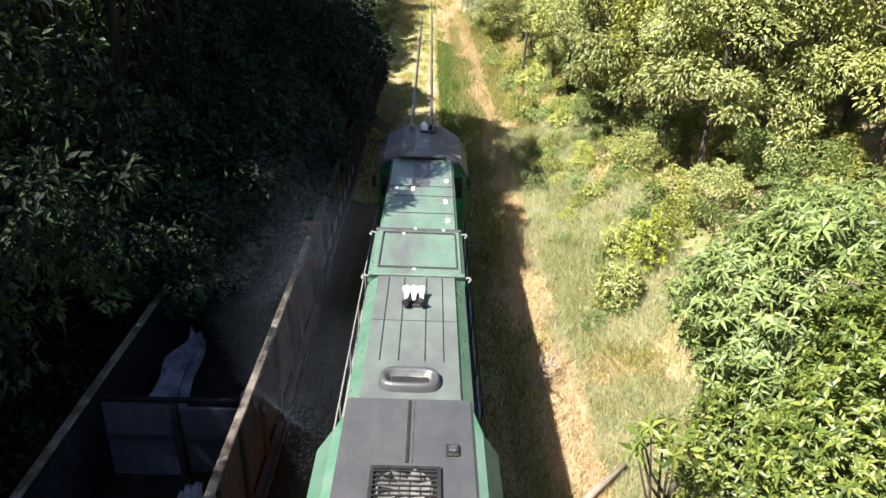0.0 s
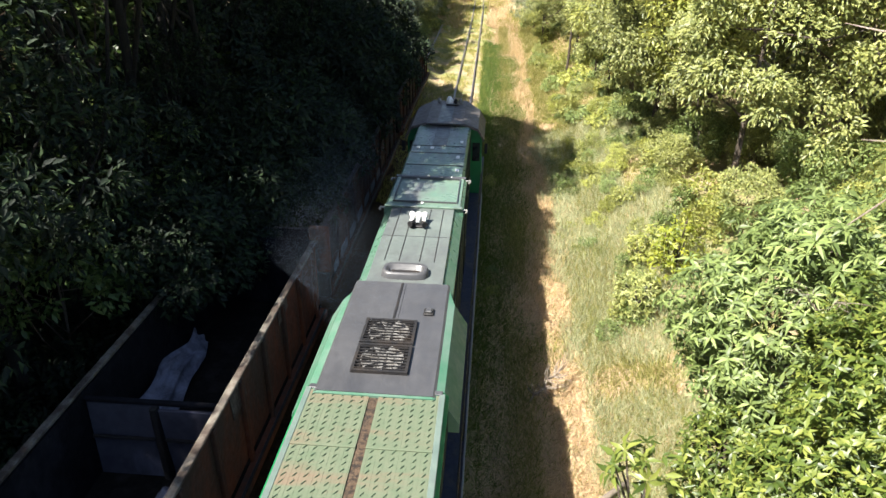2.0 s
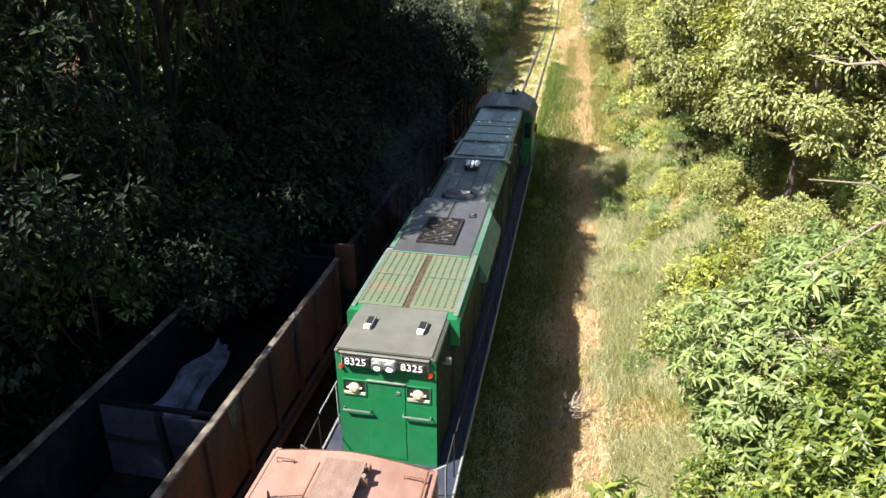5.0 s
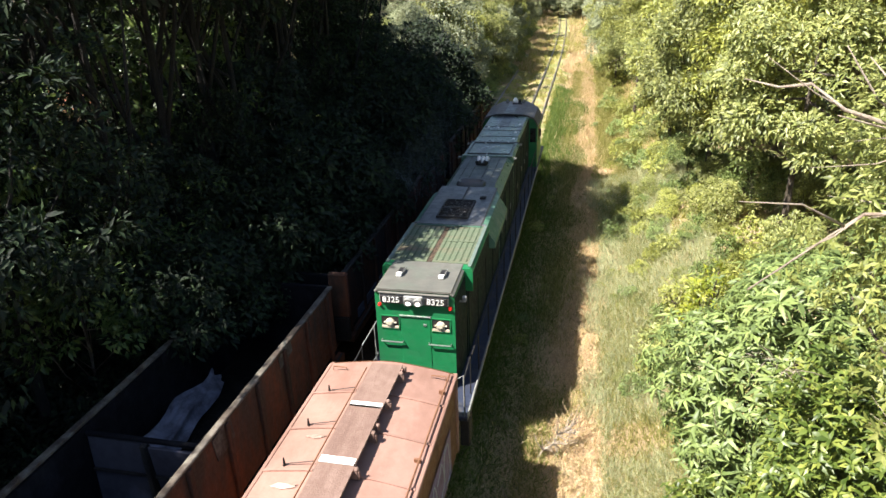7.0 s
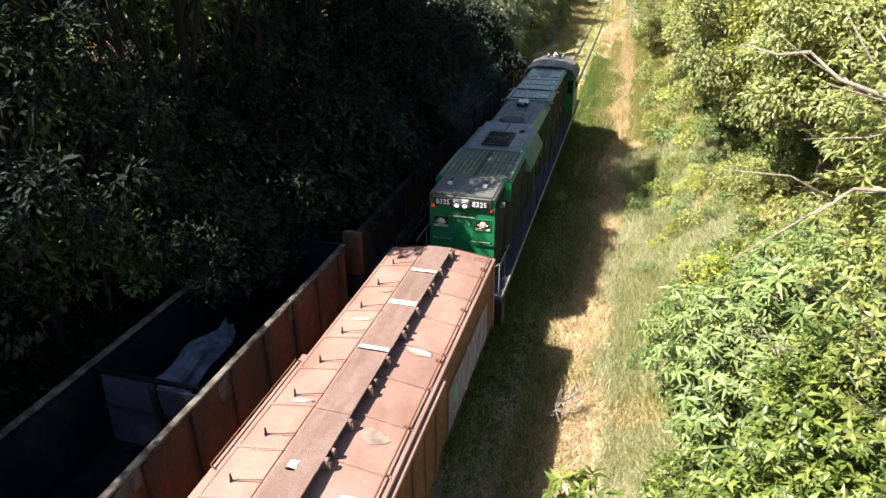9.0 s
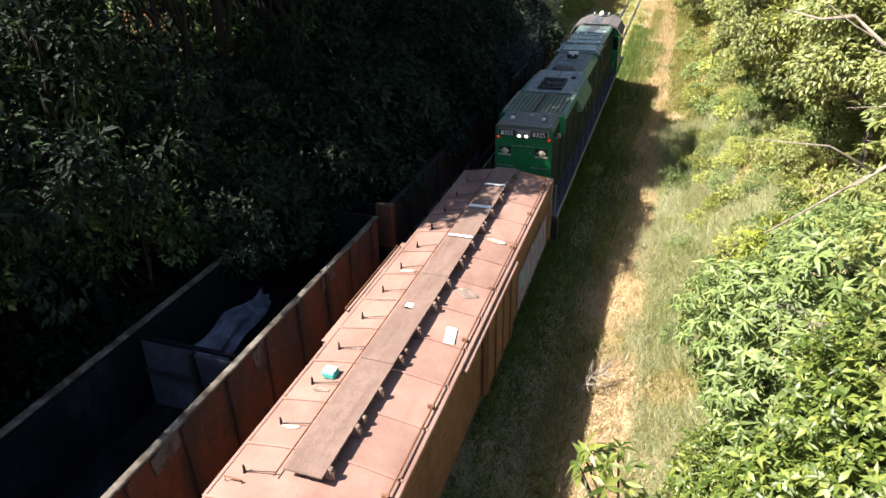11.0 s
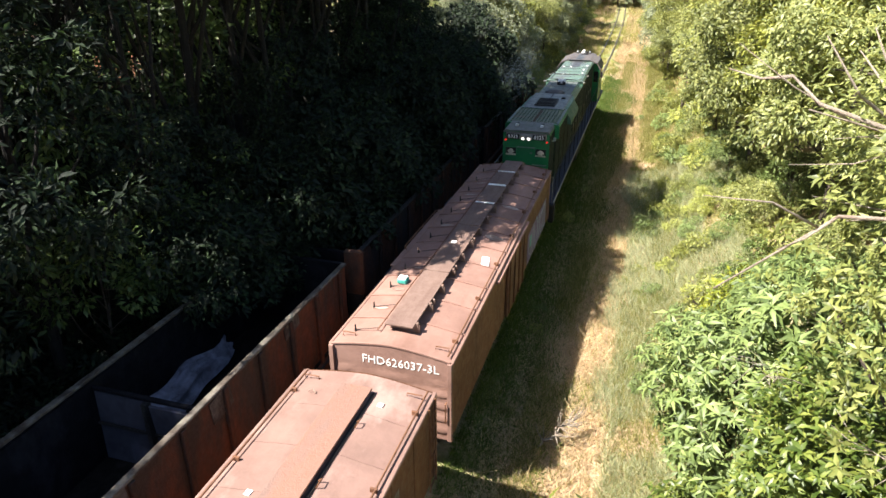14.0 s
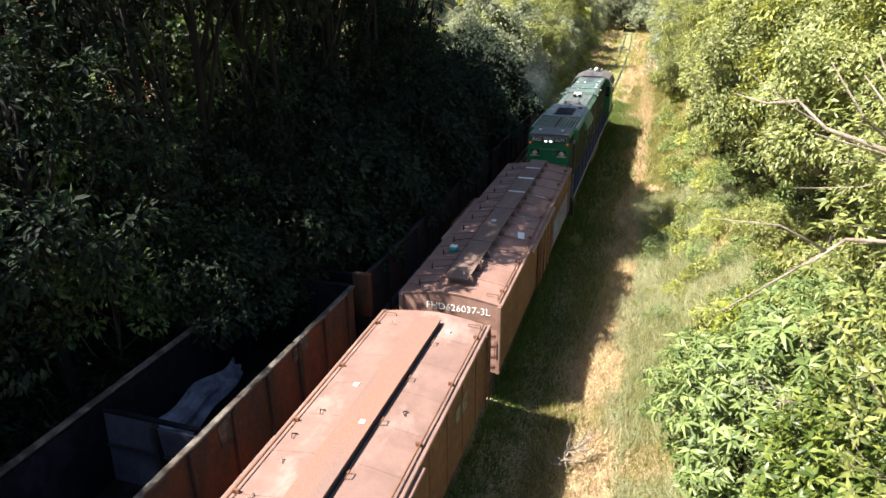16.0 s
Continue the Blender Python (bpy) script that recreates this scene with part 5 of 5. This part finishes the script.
dead_branch("dead_branch", "bare dead branch hanging in the dark trees", (-11.8, 13.2, 7.2), (0.85, 0.9, -0.35), 1.7, 5, 22, 0.03, TWIG)
dead_branch("dead_branch", "bare dead branch hanging in the dark trees", (-15.5, 16.0, 7.0), (0.9, 0.7, -0.1), 2.6, 6, 20, 0.035, TWIG)
dead_branch("dead_branch", "bare dead branch hanging in the dark trees", (-17.5, 15.5, 7.3), (0.9, 0.9, 0.1), 2.4, 7, 20, 0.03, TWIG)
for x, y, h, r in ((-13.7, 17.0, 9.5, 0.17), (-15.2, 16.4, 9.0, 0.14), (-12.0, 19.6, 10, 0.15)):
    rng = np.random.default_rng(int(y * 10))
    ob = thing("bare_tree", "bare forest trunk lit from the side on the bank", "tree")
    part("trunk", trunk_mesh(rng, h, r, [(rng.uniform(-1.5, 1.5), rng.uniform(-1.5, 1.5), h * 0.9) for k in range(3)], mat=BARKSHADED), None, ob)
    ob.matrix_basis = pose(x, y, ground_z(x, y))

# ---------------------------------------------------------------- trees on the sunny side
mids = [make_tree(200 + k, "sunlit broad-leaved tree on the bank beside the track", 6.2, 4.3, (2.3, 2.3, 3.9), 66, 270, 0.165, L_MID, 0.76, 0.12) for k in range(2)]
olives = [make_tree(210 + k, "olive-green tree on the bank beside the track", 6.8, 5.4, (2.4, 2.4, 3.6), 64, 270, 0.155, L_OLIVE, 0.78, 0.11) for k in range(2)]
ferns = [make_tree(220 + k, "fresh green tree with layered foliage beside the track", 5.6, 4.1, (2.1, 2.1, 3.5), 60, 270, 0.165, L_FERN, 0.72, 0.10) for k in range(2)]
# trees with the haze-greyed leaf colour, for the distant track
greys = [make_tree(225 + k, "tree in haze-greyed green closing in on the distant track", 6.4, 4.4, (2.4, 2.4, 3.9), 64, 220, 0.2, L_HAZED, 0.8, 0.12) for k in range(2)]
place_first(mids[0], 8.3, 27.3, 0, 1.08)
place_first(mids[1], 9.9, 21.6, 40, 1.05)
place_first(olives[0], 12.9, 22.0, 0, 1.1)
place_first(olives[1], 15.6, 20.6, 120, 1.15)
place_first(ferns[0], 8.6, 33.5, 70, 1.15)
place_first(ferns[1], 9.6, 26.0, 200, 1.2)
kinds = (mids[0], mids[1], olives[0], olives[1], ferns[0], ferns[1])
grove = [(12.6, 26.5, 1.1), (16.5, 17.2, 0.9), (16.6, 24.6, 1.2), (12.0, 32.0, 1.1), (15.5, 30.5, 1.2), (18.5, 19.5, 1.1), (19.8, 28.0, 1.25), (17.0, 13.8, 0.8), (19.8, 14.8, 0.9), (23, 23, 1.3), (24, 31, 1.3), (21.5, 35, 1.3), (17, 36.5, 1.2), (12.5, 38, 1.1), (26, 17, 1.2), (29, 26, 1.3)]
for k, (x, y, s) in enumerate(grove):
    place(kinds[(k * 5 + 2) % 6], x, y, rr.uniform(0, 360), s)
edge = []
y = 36.0
while y < 150:
    edge.append(((7.2 if y < 55 else 5.9) + rr.uniform(-0.6, 1.2) + bend(y), y, rr.uniform(0.7, 1.05)))
    edge.append((11.5 + rr.uniform(-1, 1.5) + bend(y), y + 1.5, rr.uniform(1.0, 1.35)))
    if y > 39:
        edge.append(((-7.0 if y < 60 else -6.0) + rr.uniform(-1.0, 0.3) + bend(y), y, rr.uniform(0.75, 1.0)))
        edge.append((-11.5 + rr.uniform(-1, 1) + bend(y), y + 2, rr.uniform(0.6, 0.75)))
    y += rr.uniform(3.4, 5.0) * (1.0 if y < 80 else 1.7)
for k, (x, y, s) in enumerate(edge):
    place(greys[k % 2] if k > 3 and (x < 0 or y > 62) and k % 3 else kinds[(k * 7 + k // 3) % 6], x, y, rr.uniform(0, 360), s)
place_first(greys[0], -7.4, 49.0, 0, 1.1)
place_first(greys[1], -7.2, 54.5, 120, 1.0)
for k, (x, y, s) in enumerate(((-8.4, 51.5, 1.05), (-8.2, 57.5, 1.1), (-8.0, 64, 1.0), (-7.9, 71, 1.1), (-7.8, 79, 1.1), (-8.2, 88, 1.1), (-9.0, 97, 1.1))):
    place(kinds[(4, 0, 5, 1, 2, 0, 3)[k]], x, y, 50 * k, s)
far = make_tree(230, "distant woodland tree in haze-greyed olive green", 6.5, 4.9, (3.6, 3.6, 4.6), 150, 40, 0.45, L_HAZED, 0.9, 0.15, name="tree", group="distant trees")
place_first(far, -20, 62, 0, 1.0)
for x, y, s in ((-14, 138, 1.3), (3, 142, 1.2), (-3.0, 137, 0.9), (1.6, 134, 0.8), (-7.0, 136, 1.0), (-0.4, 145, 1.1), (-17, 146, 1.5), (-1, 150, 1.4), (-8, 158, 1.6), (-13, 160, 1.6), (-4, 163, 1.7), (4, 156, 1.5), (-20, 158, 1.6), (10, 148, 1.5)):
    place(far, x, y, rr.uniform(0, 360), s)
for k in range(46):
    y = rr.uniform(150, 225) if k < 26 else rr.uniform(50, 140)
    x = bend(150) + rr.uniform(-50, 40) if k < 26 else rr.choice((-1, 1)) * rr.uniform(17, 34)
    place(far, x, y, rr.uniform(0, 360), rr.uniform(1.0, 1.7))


# understory between the trees on the sunny bank
scrub = [make_tree(240 + k, "leafy understory shrub between the trees on the bank", 1.9, 1.5, (1.3, 1.3, 1.4), 40, 115, 0.15, m, 0.5, 0.04, name="shrub", group="understory shrubs on the sunny bank") for k, m in enumerate((L_MID, L_OLIVE, L_FERN, L_GREY))]
sr = random.Random(21)
spots = [(9.6, 19.2, 0, 0.6), (8.2, 23.6, 40, 0.6), (11.4, 15.8, 90, 0.7), (12.4, 19.6, 130, 0.8)]
spots += [(sr.uniform(9.5, 15.0) + max(0, 20 - y) * 0.35, y, sr.uniform(0, 360), sr.uniform(0.4, 0.75)) for y in axis(((15, 36, 1.0),))]
spots += [(x, y, 70 * y, s) for x, y, s in ((10.8, 22.8, 1.0), (12.2, 21.0, 0.9), (9.4, 24.4, 0.9), (13.6, 20.2, 0.9), (11.4, 25.0, 1.1), (8.6, 26.4, 0.9), (14.6, 22.6, 1.1), (8.0, 30.2, 0.8))]
spots += [(sr.uniform(14, 24), y, sr.uniform(0, 360), sr.uniform(0.9, 1.5)) for y in axis(((14, 36, 0.9),))]
spots += [(sr.uniform(6.3, 7.4), y, sr.uniform(0, 360), sr.uniform(0.3, 0.6)) for y in axis(((23, 40, 1.5),))]
spots += [(bend(y) - 4.7 - sr.uniform(0, 1.3), y, sr.uniform(0, 360), sr.uniform(0.7, 1.1)) for y in axis(((44, 104, 1.7),))]
spots += [(bend(y) - 8.2 - sr.uniform(0, 1.5), y, sr.uniform(0, 360), sr.uniform(1.6, 2.2)) for y in axis(((46, 100, 2.6),))]
for k, (x, y, a, s) in enumerate(spots):
    if k < 4:
        place_first(scrub[k], x, y, a, s)
    else:
        place(scrub[(k * 3 + k // 4) % 4], x, y, a, s)


# ---------------------------------------------------------------- broad-leaved bushes on the near slope
def near_bush(seed, label, base, centre, radii, n, per, size, mat, fill, ratio=0.27, droop=0.3, name="bush", limbs=14, lumps=0.16):
    rng = np.random.default_rng(seed)
    B = thing(name, label, "bush" if name == "bush" else "tree", "", (base[0], base[1], ground_z(base[0], base[1])))
    off = np.array([base[0], base[1], ground_z(base[0], base[1])])
    pts, out = crown_points(rng, np.array(centre) - off, radii, n, lumps, -0.7)
    tg = pts[rng.choice(len(pts), limbs, replace=False)]
    part("trunk", trunk_mesh(rng, (centre[2] - off[2]) * 0.8, 0.1, ()), None, B)
    limb_parts(rng, B, (centre[2] - off[2]) * 0.8, 0.1, tg, BARK)
    part("crown", rosette_leaves(rng, pts, out, per, size, mat, "crown", ratio, droop), None, B)
    p2, o2 = crown_points(rng, np.array(centre) - off, np.array(radii) * 0.8, fill, lumps, -0.8)
    part("inner_leaves", clump_leaves(rng, p2, o2, 0.4, 16, size * 0.9, mat, "inner_leaves", False, 0.35), None, B)
    return B


near_bush(301, "bush with bright glossy broad leaves in whorls", (7.6, 6.4), (7.6, 6.3, 3.4), (2.25, 2.3, 3.0), 3700, 9, 0.14, L_BUSH, 380, 0.37, 0.25)
near_bush(302, "bush with dull grey-green drooping leaves", (7.4, 9.6), (7.3, 9.5, 3.85), (2.35, 1.85, 2.75), 2300, 10, 0.20, L_GREY, 240, 0.25, 0.45)
near_bush(303, "tall tree with loose yellowish green leaves and bare twigs", (8.6, 6.4), (8.15, 6.3, 8.2), (2.35, 2.3, 2.0), 2800, 9, 0.105, L_YOLI, 200, 0.36, 0.2, "tree", 18, 0.25)
near_bush(304, "bush with dull green leaves on the grassy bank", (9.9, 13.2), (9.9, 13.2, 2.7), (1.4, 1.4, 1.2), 500, 10, 0.18, L_GREY, 80, 0.26, 0.35)
near_bush(305, "bush with bright broad leaves at the foot of the bank", (6.0, 8.2), (5.9, 8.0, 1.8), (1.0, 1.4, 1.5), 720, 9, 0.14, L_BUSH, 70, 0.37, 0.25)
near_bush(310, "slender broad-leaved sapling leaning out over the straw", (4.5, 7.3), (3.95, 7.1, 2.85), (0.38, 0.38, 0.5), 11, 8, 0.28, L_BUSH, 2, 0.27, 0.35, "bush", 7)
near_bush(309, "small green shrub on the grassy bank", (6.6, 18.6), (6.6, 18.6, 0.9), (0.6, 0.6, 0.7), 100, 8, 0.13, L_FERN, 30, 0.36, 0.2, "bush", 8, 0.3)
near_bush(306, "yellow-green shrub in full sun on the bank", (7.0, 16.9), (7.0, 16.9, 1.7), (0.55, 0.5, 0.95), 110, 7, 0.15, L_YEL, 12, 0.4, 0.25, "bush", 8, 0.4)
near_bush(307, "green shrub beside the yellow-green one", (5.9, 15.9), (5.9, 15.9, 0.8), (0.6, 0.6, 0.75), 150, 8, 0.14, L_MID, 30, 0.36, 0.2, "bush", 8)
dead_branch("bare_branch", "pale bare branch reaching out of the yellowish tree", (7.6, 6.0, 8.35), (-1.0, 0.05, 0.36), 2.4, 21, 5, 0.04, DEADWOOD, 0.35)
dead_branch("bare_branch", "pale bare branch reaching out of the yellowish tree", (7.3, 5.7, 8.75), (-1.0, 0.12, -0.46), 2.4, 22, 5, 0.03, DEADWOOD, 0.35)
dead_branch("bare_branch", "thin pale twig in the yellowish tree", (7.4, 6.0, 8.6), (-0.9, -0.1, 0.3), 2.0, 23, 7, 0.02, DEADWOOD, 0.4)
for k, (x, y, z) in enumerate(((5.9, 7.9, 5.6), (6.0, 7.2, 5.9), (6.5, 5.4, 6.5), (6.3, 8.6, 6.2), (5.6, 8.2, 4.0))):
    dead_branch("bare_branch", "tangle of pale bare twigs in the bush", (x + 0.6, y + 0.2, z - 0.5), (-0.8, -0.3, 0.6), 0.9, 60 + k, 12, 0.012, DEADWOOD, 0.7)
dead_branch("dry_branch", "clump of pinkish dry twigs lying at the edge of the shade", (2.85, 12.5, -0.40), (0.6, 0.5, 0.35), 1.1, 31, 44, 0.034, DEADWOOD, 0.8)
dead_branch("dry_shrub", "dead brown shrub among the green bushes", (10.4, 17.2, 0.9), (0.3, 0.2, 1.0), 1.6, 33, 90, 0.02, TWIG, 0.9)
dead_branch("dry_shrub", "dead brown shrub among the green bushes", (11.2, 17.6, 1.1), (-0.2, 0.1, 1.0), 1.5, 34, 80, 0.02, TWIG, 0.9)
dead_branch("dry_branch", "dry twigs lying on the shaded ground", (2.0, 10.6, -0.42), (0.5, 0.9, 0.1), 1.0, 32, 18, 0.01, TWIG, 0.8)
bm = tube(bmesh.new(), [(3.2, 8.6, -0.42), (3.9, 9.3, -0.36), (4.7, 10.0, -0.3)], [0.09, 0.085, 0.06], 8)
tagged(new("fallen_log", mesh_of("fallen_log", bm, DEADWOOD, True)), "pale fallen log lying in the straw", "log")
bm = tube(bmesh.new(), [(3.8, 8.7, -0.42), (3.95, 8.0, -0.4)], [0.06, 0.07], 8)
tagged(new("fallen_log", mesh_of("fallen_log", bm, DEADWOOD, True)), "short pale log lying in the straw", "log")

def patch(x, y, s, o):
    return noise.noise((x * s, y * s * 0.6, o))


# low weeds along the bank
weeds = [make_tree(320 + k, "low leafy weed on the sunny bank", 0.5, 0.35, (0.55, 0.55, 0.4), 26, 34, 0.13, m, 0.2, 0.012, name="weed", group="weeds along the bank") for k, m in enumerate((L_FERN, L_GREY, L_OLIVE, L_YOLI))]
wr = random.Random(5)
spots = []
for k in range(170):
    y = 11 + 39 * wr.random() ** 0.8
    x = bend(y) + 4.25 + wr.random() ** 0.9 * 5.0
    if y < 15 and wr.random() < 0.75:
        continue
    spots.append((x, y, wr.uniform(0, 360), wr.uniform(0.3, 0.6) + 0.13 * max(0, x - 4.6)))
for k in range(110):
    y = wr.uniform(15.5, 30)
    x = bend(y) + wr.uniform(4.9, 8.6)
    if patch(x, y, 0.6, 21) > 0.05:
        spots.append((x, y, wr.uniform(0, 360), wr.uniform(0.4, 0.9)))
spots += [(bend(y) + wr.uniform(1.7, 2.6), y, wr.uniform(0, 360), wr.uniform(0.3, 0.55)) for y in (13.6, 17.8, 19.0, 21.4, 24.0, 26.8, 28.5, 31)]
spots += [(bend(y) + 6.0 + wr.uniform(-0.8, 1.2), y, wr.uniform(0, 360), wr.uniform(1.1, 2.0)) for y in axis(((30, 130, 2.2),))]
spots += [(bend(y) - 4.7 + wr.uniform(-0.8, 0.8), y, wr.uniform(0, 360), wr.uniform(1.0, 2.0)) for y in axis(((46, 130, 2.6),))]
for k, (x, y, a, s) in enumerate(spots):
    if k < 4:
        place_first(weeds[k], x, y, a, s)
    else:
        place(weeds[k % 4], x, y, a, s, 1.0, 0.03)


def grass(name, label, seed, n, mat, keep, tall, wide, span, flat=1.0):
    """One sheet of single blades over a stretch of ground."""
    rng = np.random.default_rng(seed)
    x0, x1, y0, y1 = span
    xs, ys = rng.uniform(x0, x1, n * 3), y0 + (y1 - y0) * rng.uniform(0, 1, n * 3) ** 1.6
    pts = []
    for x, y in zip(xs, ys):
        if len(pts) >= n:
            break
        if keep(x, y):
            x += bend(y)
            pts.append((x, y, ground_z(x, y) - 0.02))
    at = np.array(pts)
    m = len(at)
    h = tall * rng.uniform(0.5, 1.4, m)
    grow = 1 + at[:, 1] * 0.02
    lean = rng.normal(size=(m, 3)) * 0.75 + np.array([0, 0, 0.75])
    lean[:, 2] = (np.abs(lean[:, 2]) + 0.12) * flat
    lean = unit(lean)
    side = unit(np.cross(lean, ball(rng, m)))
    w = (wide * grow)[:, None]
    tip = at + lean * (h * grow)[:, None]
    verts = np.stack([at - side * w, at + side * w, tip], 1).reshape(-1, 3)
    me = raw_mesh(name, verts, np.arange(m * 3).reshape(-1, 3), mat)
    return tagged(new(name, me), label, "grass", kind="stuff")


gr = random.Random(77)
grass("dry_grass", "straw-coloured dry grass in full sun", 41, 70000, BLADE_DRY, lambda x, y: patch(x, y, 0.55, 1) > -0.4 and gr.random() < (0.55 * (x - 1.5) if x < 4.4 else 0.25), 0.17, 0.010, (1.2, 7.5, 6, 75))
grass("green_grass", "green and yellowing grass beside the track", 42, 70000, BLADE_GREEN, lambda x, y: patch(x, y, 0.5, 7) > (0.3 if x < 4.3 else -0.3), 0.22, 0.009, (1.2, 10, 7, 75))
grass("tall_grass", "soft pale green tall grass on the slope", 45, 90000, BLADE_PALE, lambda x, y: patch(x, y, 0.45, 4) > (0.0 if x < 4.4 else -0.35), 0.3, 0.0065, (4.0, 8.2, 4, 34))
grass("green_grass", "lush green grass close beside the track, darkened in colour for shade", 44, 62000, BLADE_LUSH_SHADED, lambda x, y: patch(x, y, 0.6, 3) > -0.6 and gr.random() < (1.25 - 0.5 * (x - 1.1) + 0.8 * patch(x, y, 0.5, 6)) * min(1.0, 0.2 + max(0, y - 9) * 0.07), 0.2, 0.010, (1.1, 3.9, 5, 60))
grass("green_grass", "grass between the rails and on the siding's edge", 43, 16000, BLADE_GREEN, lambda x, y: abs(abs(x) - 0.55) > 0.16 and patch(x, y, 0.7, 9) > -0.05, 0.16, 0.01, (-3.2, 1.2, 24, 100))
grass("dry_grass", "dry grass along the distant track", 46, 16000, BLADE_DRY, lambda x, y: abs(x) > 1.1 and patch(x, y, 0.3, 1) > -0.2, 0.2, 0.014, (-4.5, 6.5, 70, 150))
grass("green_grass", "green grass along the distant track", 47, 14000, BLADE_GREEN, lambda x, y: abs(x) > 1.1 and patch(x, y, 0.3, 5) > 0.0, 0.22, 0.012, (-5, 7.5, 70, 150))
grass("green_grass", "sunlit yellow-green grass along the foot of the bank", 49, 70000, BLADE_GREEN, lambda x, y: patch(x, y, 0.5, 13) > -0.25 and (x < 3.1 or x > 4.5 or gr.random() < 0.12) and gr.random() < 0.3 + 0.04 * y, 0.24, 0.009, (2.4, 6.4, 5, 75))
grass("straw_litter", "long pale straw stalks lying flat beside the shade", 48, 16000, BLADE_DRY, lambda x, y: patch(x, y, 0.7, 11) > -0.15, 0.42, 0.007, (1.6, 4.9, 5, 42), 0.12)


# ---------------------------------------------------------------- exhaust smoke
def smoke_puff(seed, radii, n, label):
    """A loose swarm of soot specks, dense in the middle and thin at the rim."""
    rng = np.random.default_rng(seed)
    at = ball(rng, n) * (rng.uniform(0, 1, n) ** 0.42)[:, None] * np.array(radii)
    at += 0.4 * np.sin(at[:, [1, 2, 0]] * 1.7 + seed) + 0.15 * np.sin(at[:, [2, 0, 1]] * 4.3 + seed)
    a, b = ball(rng, n) * 0.0032, ball(rng, n) * 0.0032
    verts = np.stack([at + a, at + b, at - a - b], 1).reshape(-1, 3)
    return tagged(new("smoke_puff", raw_mesh("smoke_puff", verts, np.arange(n * 3).reshape(-1, 3), SMOKE)), label, "smoke", "exhaust smoke drifting from the locomotive")


SMOKE = leaf_mat("blue_grey_smoke", (0.15, 0.18, 0.23), (0.18, 0.22, 0.28), (0.22, 0.26, 0.33), 0.5, 0.9)
# place of each puff beside the exhaust, its slow drift in metres a second
PUFFS = [(smoke_puff(501, (0.9, 1.9, 0.7), 22000, "faint blue-grey smoke just out of the exhaust"), (-1.0, 7.0, 4.6), (-0.02, -0.03, 0.02)),
         (smoke_puff(502, (1.3, 2.6, 1.0), 48000, "thin blue-grey smoke drifting towards the dark trees"), (-2.2, 10.2, 4.2), (-0.03, 0.02, 0.01)),
         (smoke_puff(503, (1.6, 3.2, 1.3), 58000, "thin blue-grey smoke hanging over the siding"), (-3.0, 13.2, 3.9), (-0.04, 0.02, 0.02))]


def motions():
    """The train's steady roll past the camera."""
    steps = TRAIN
    for ob, x in ((loco, 0.07), (wagon_a, -0.01), (wagon_b, -0.04), (tub, -0.01)):
        walk(ob, [(t, pose(x, s + (0.17 if ob is loco else 0.0), 0)) for t, s in steps])
    for k, (puff, (x, y, z), (u, v, w)) in enumerate(PUFFS):
        walk(puff, [(t, pose(x + u * t, s + 0.17 + y + v * t, z + w * t + 0.08 * math.sin(1.1 * t + k), 0, 0, 6 * math.sin(0.5 * t + k))) for t, s in steps])


motions()
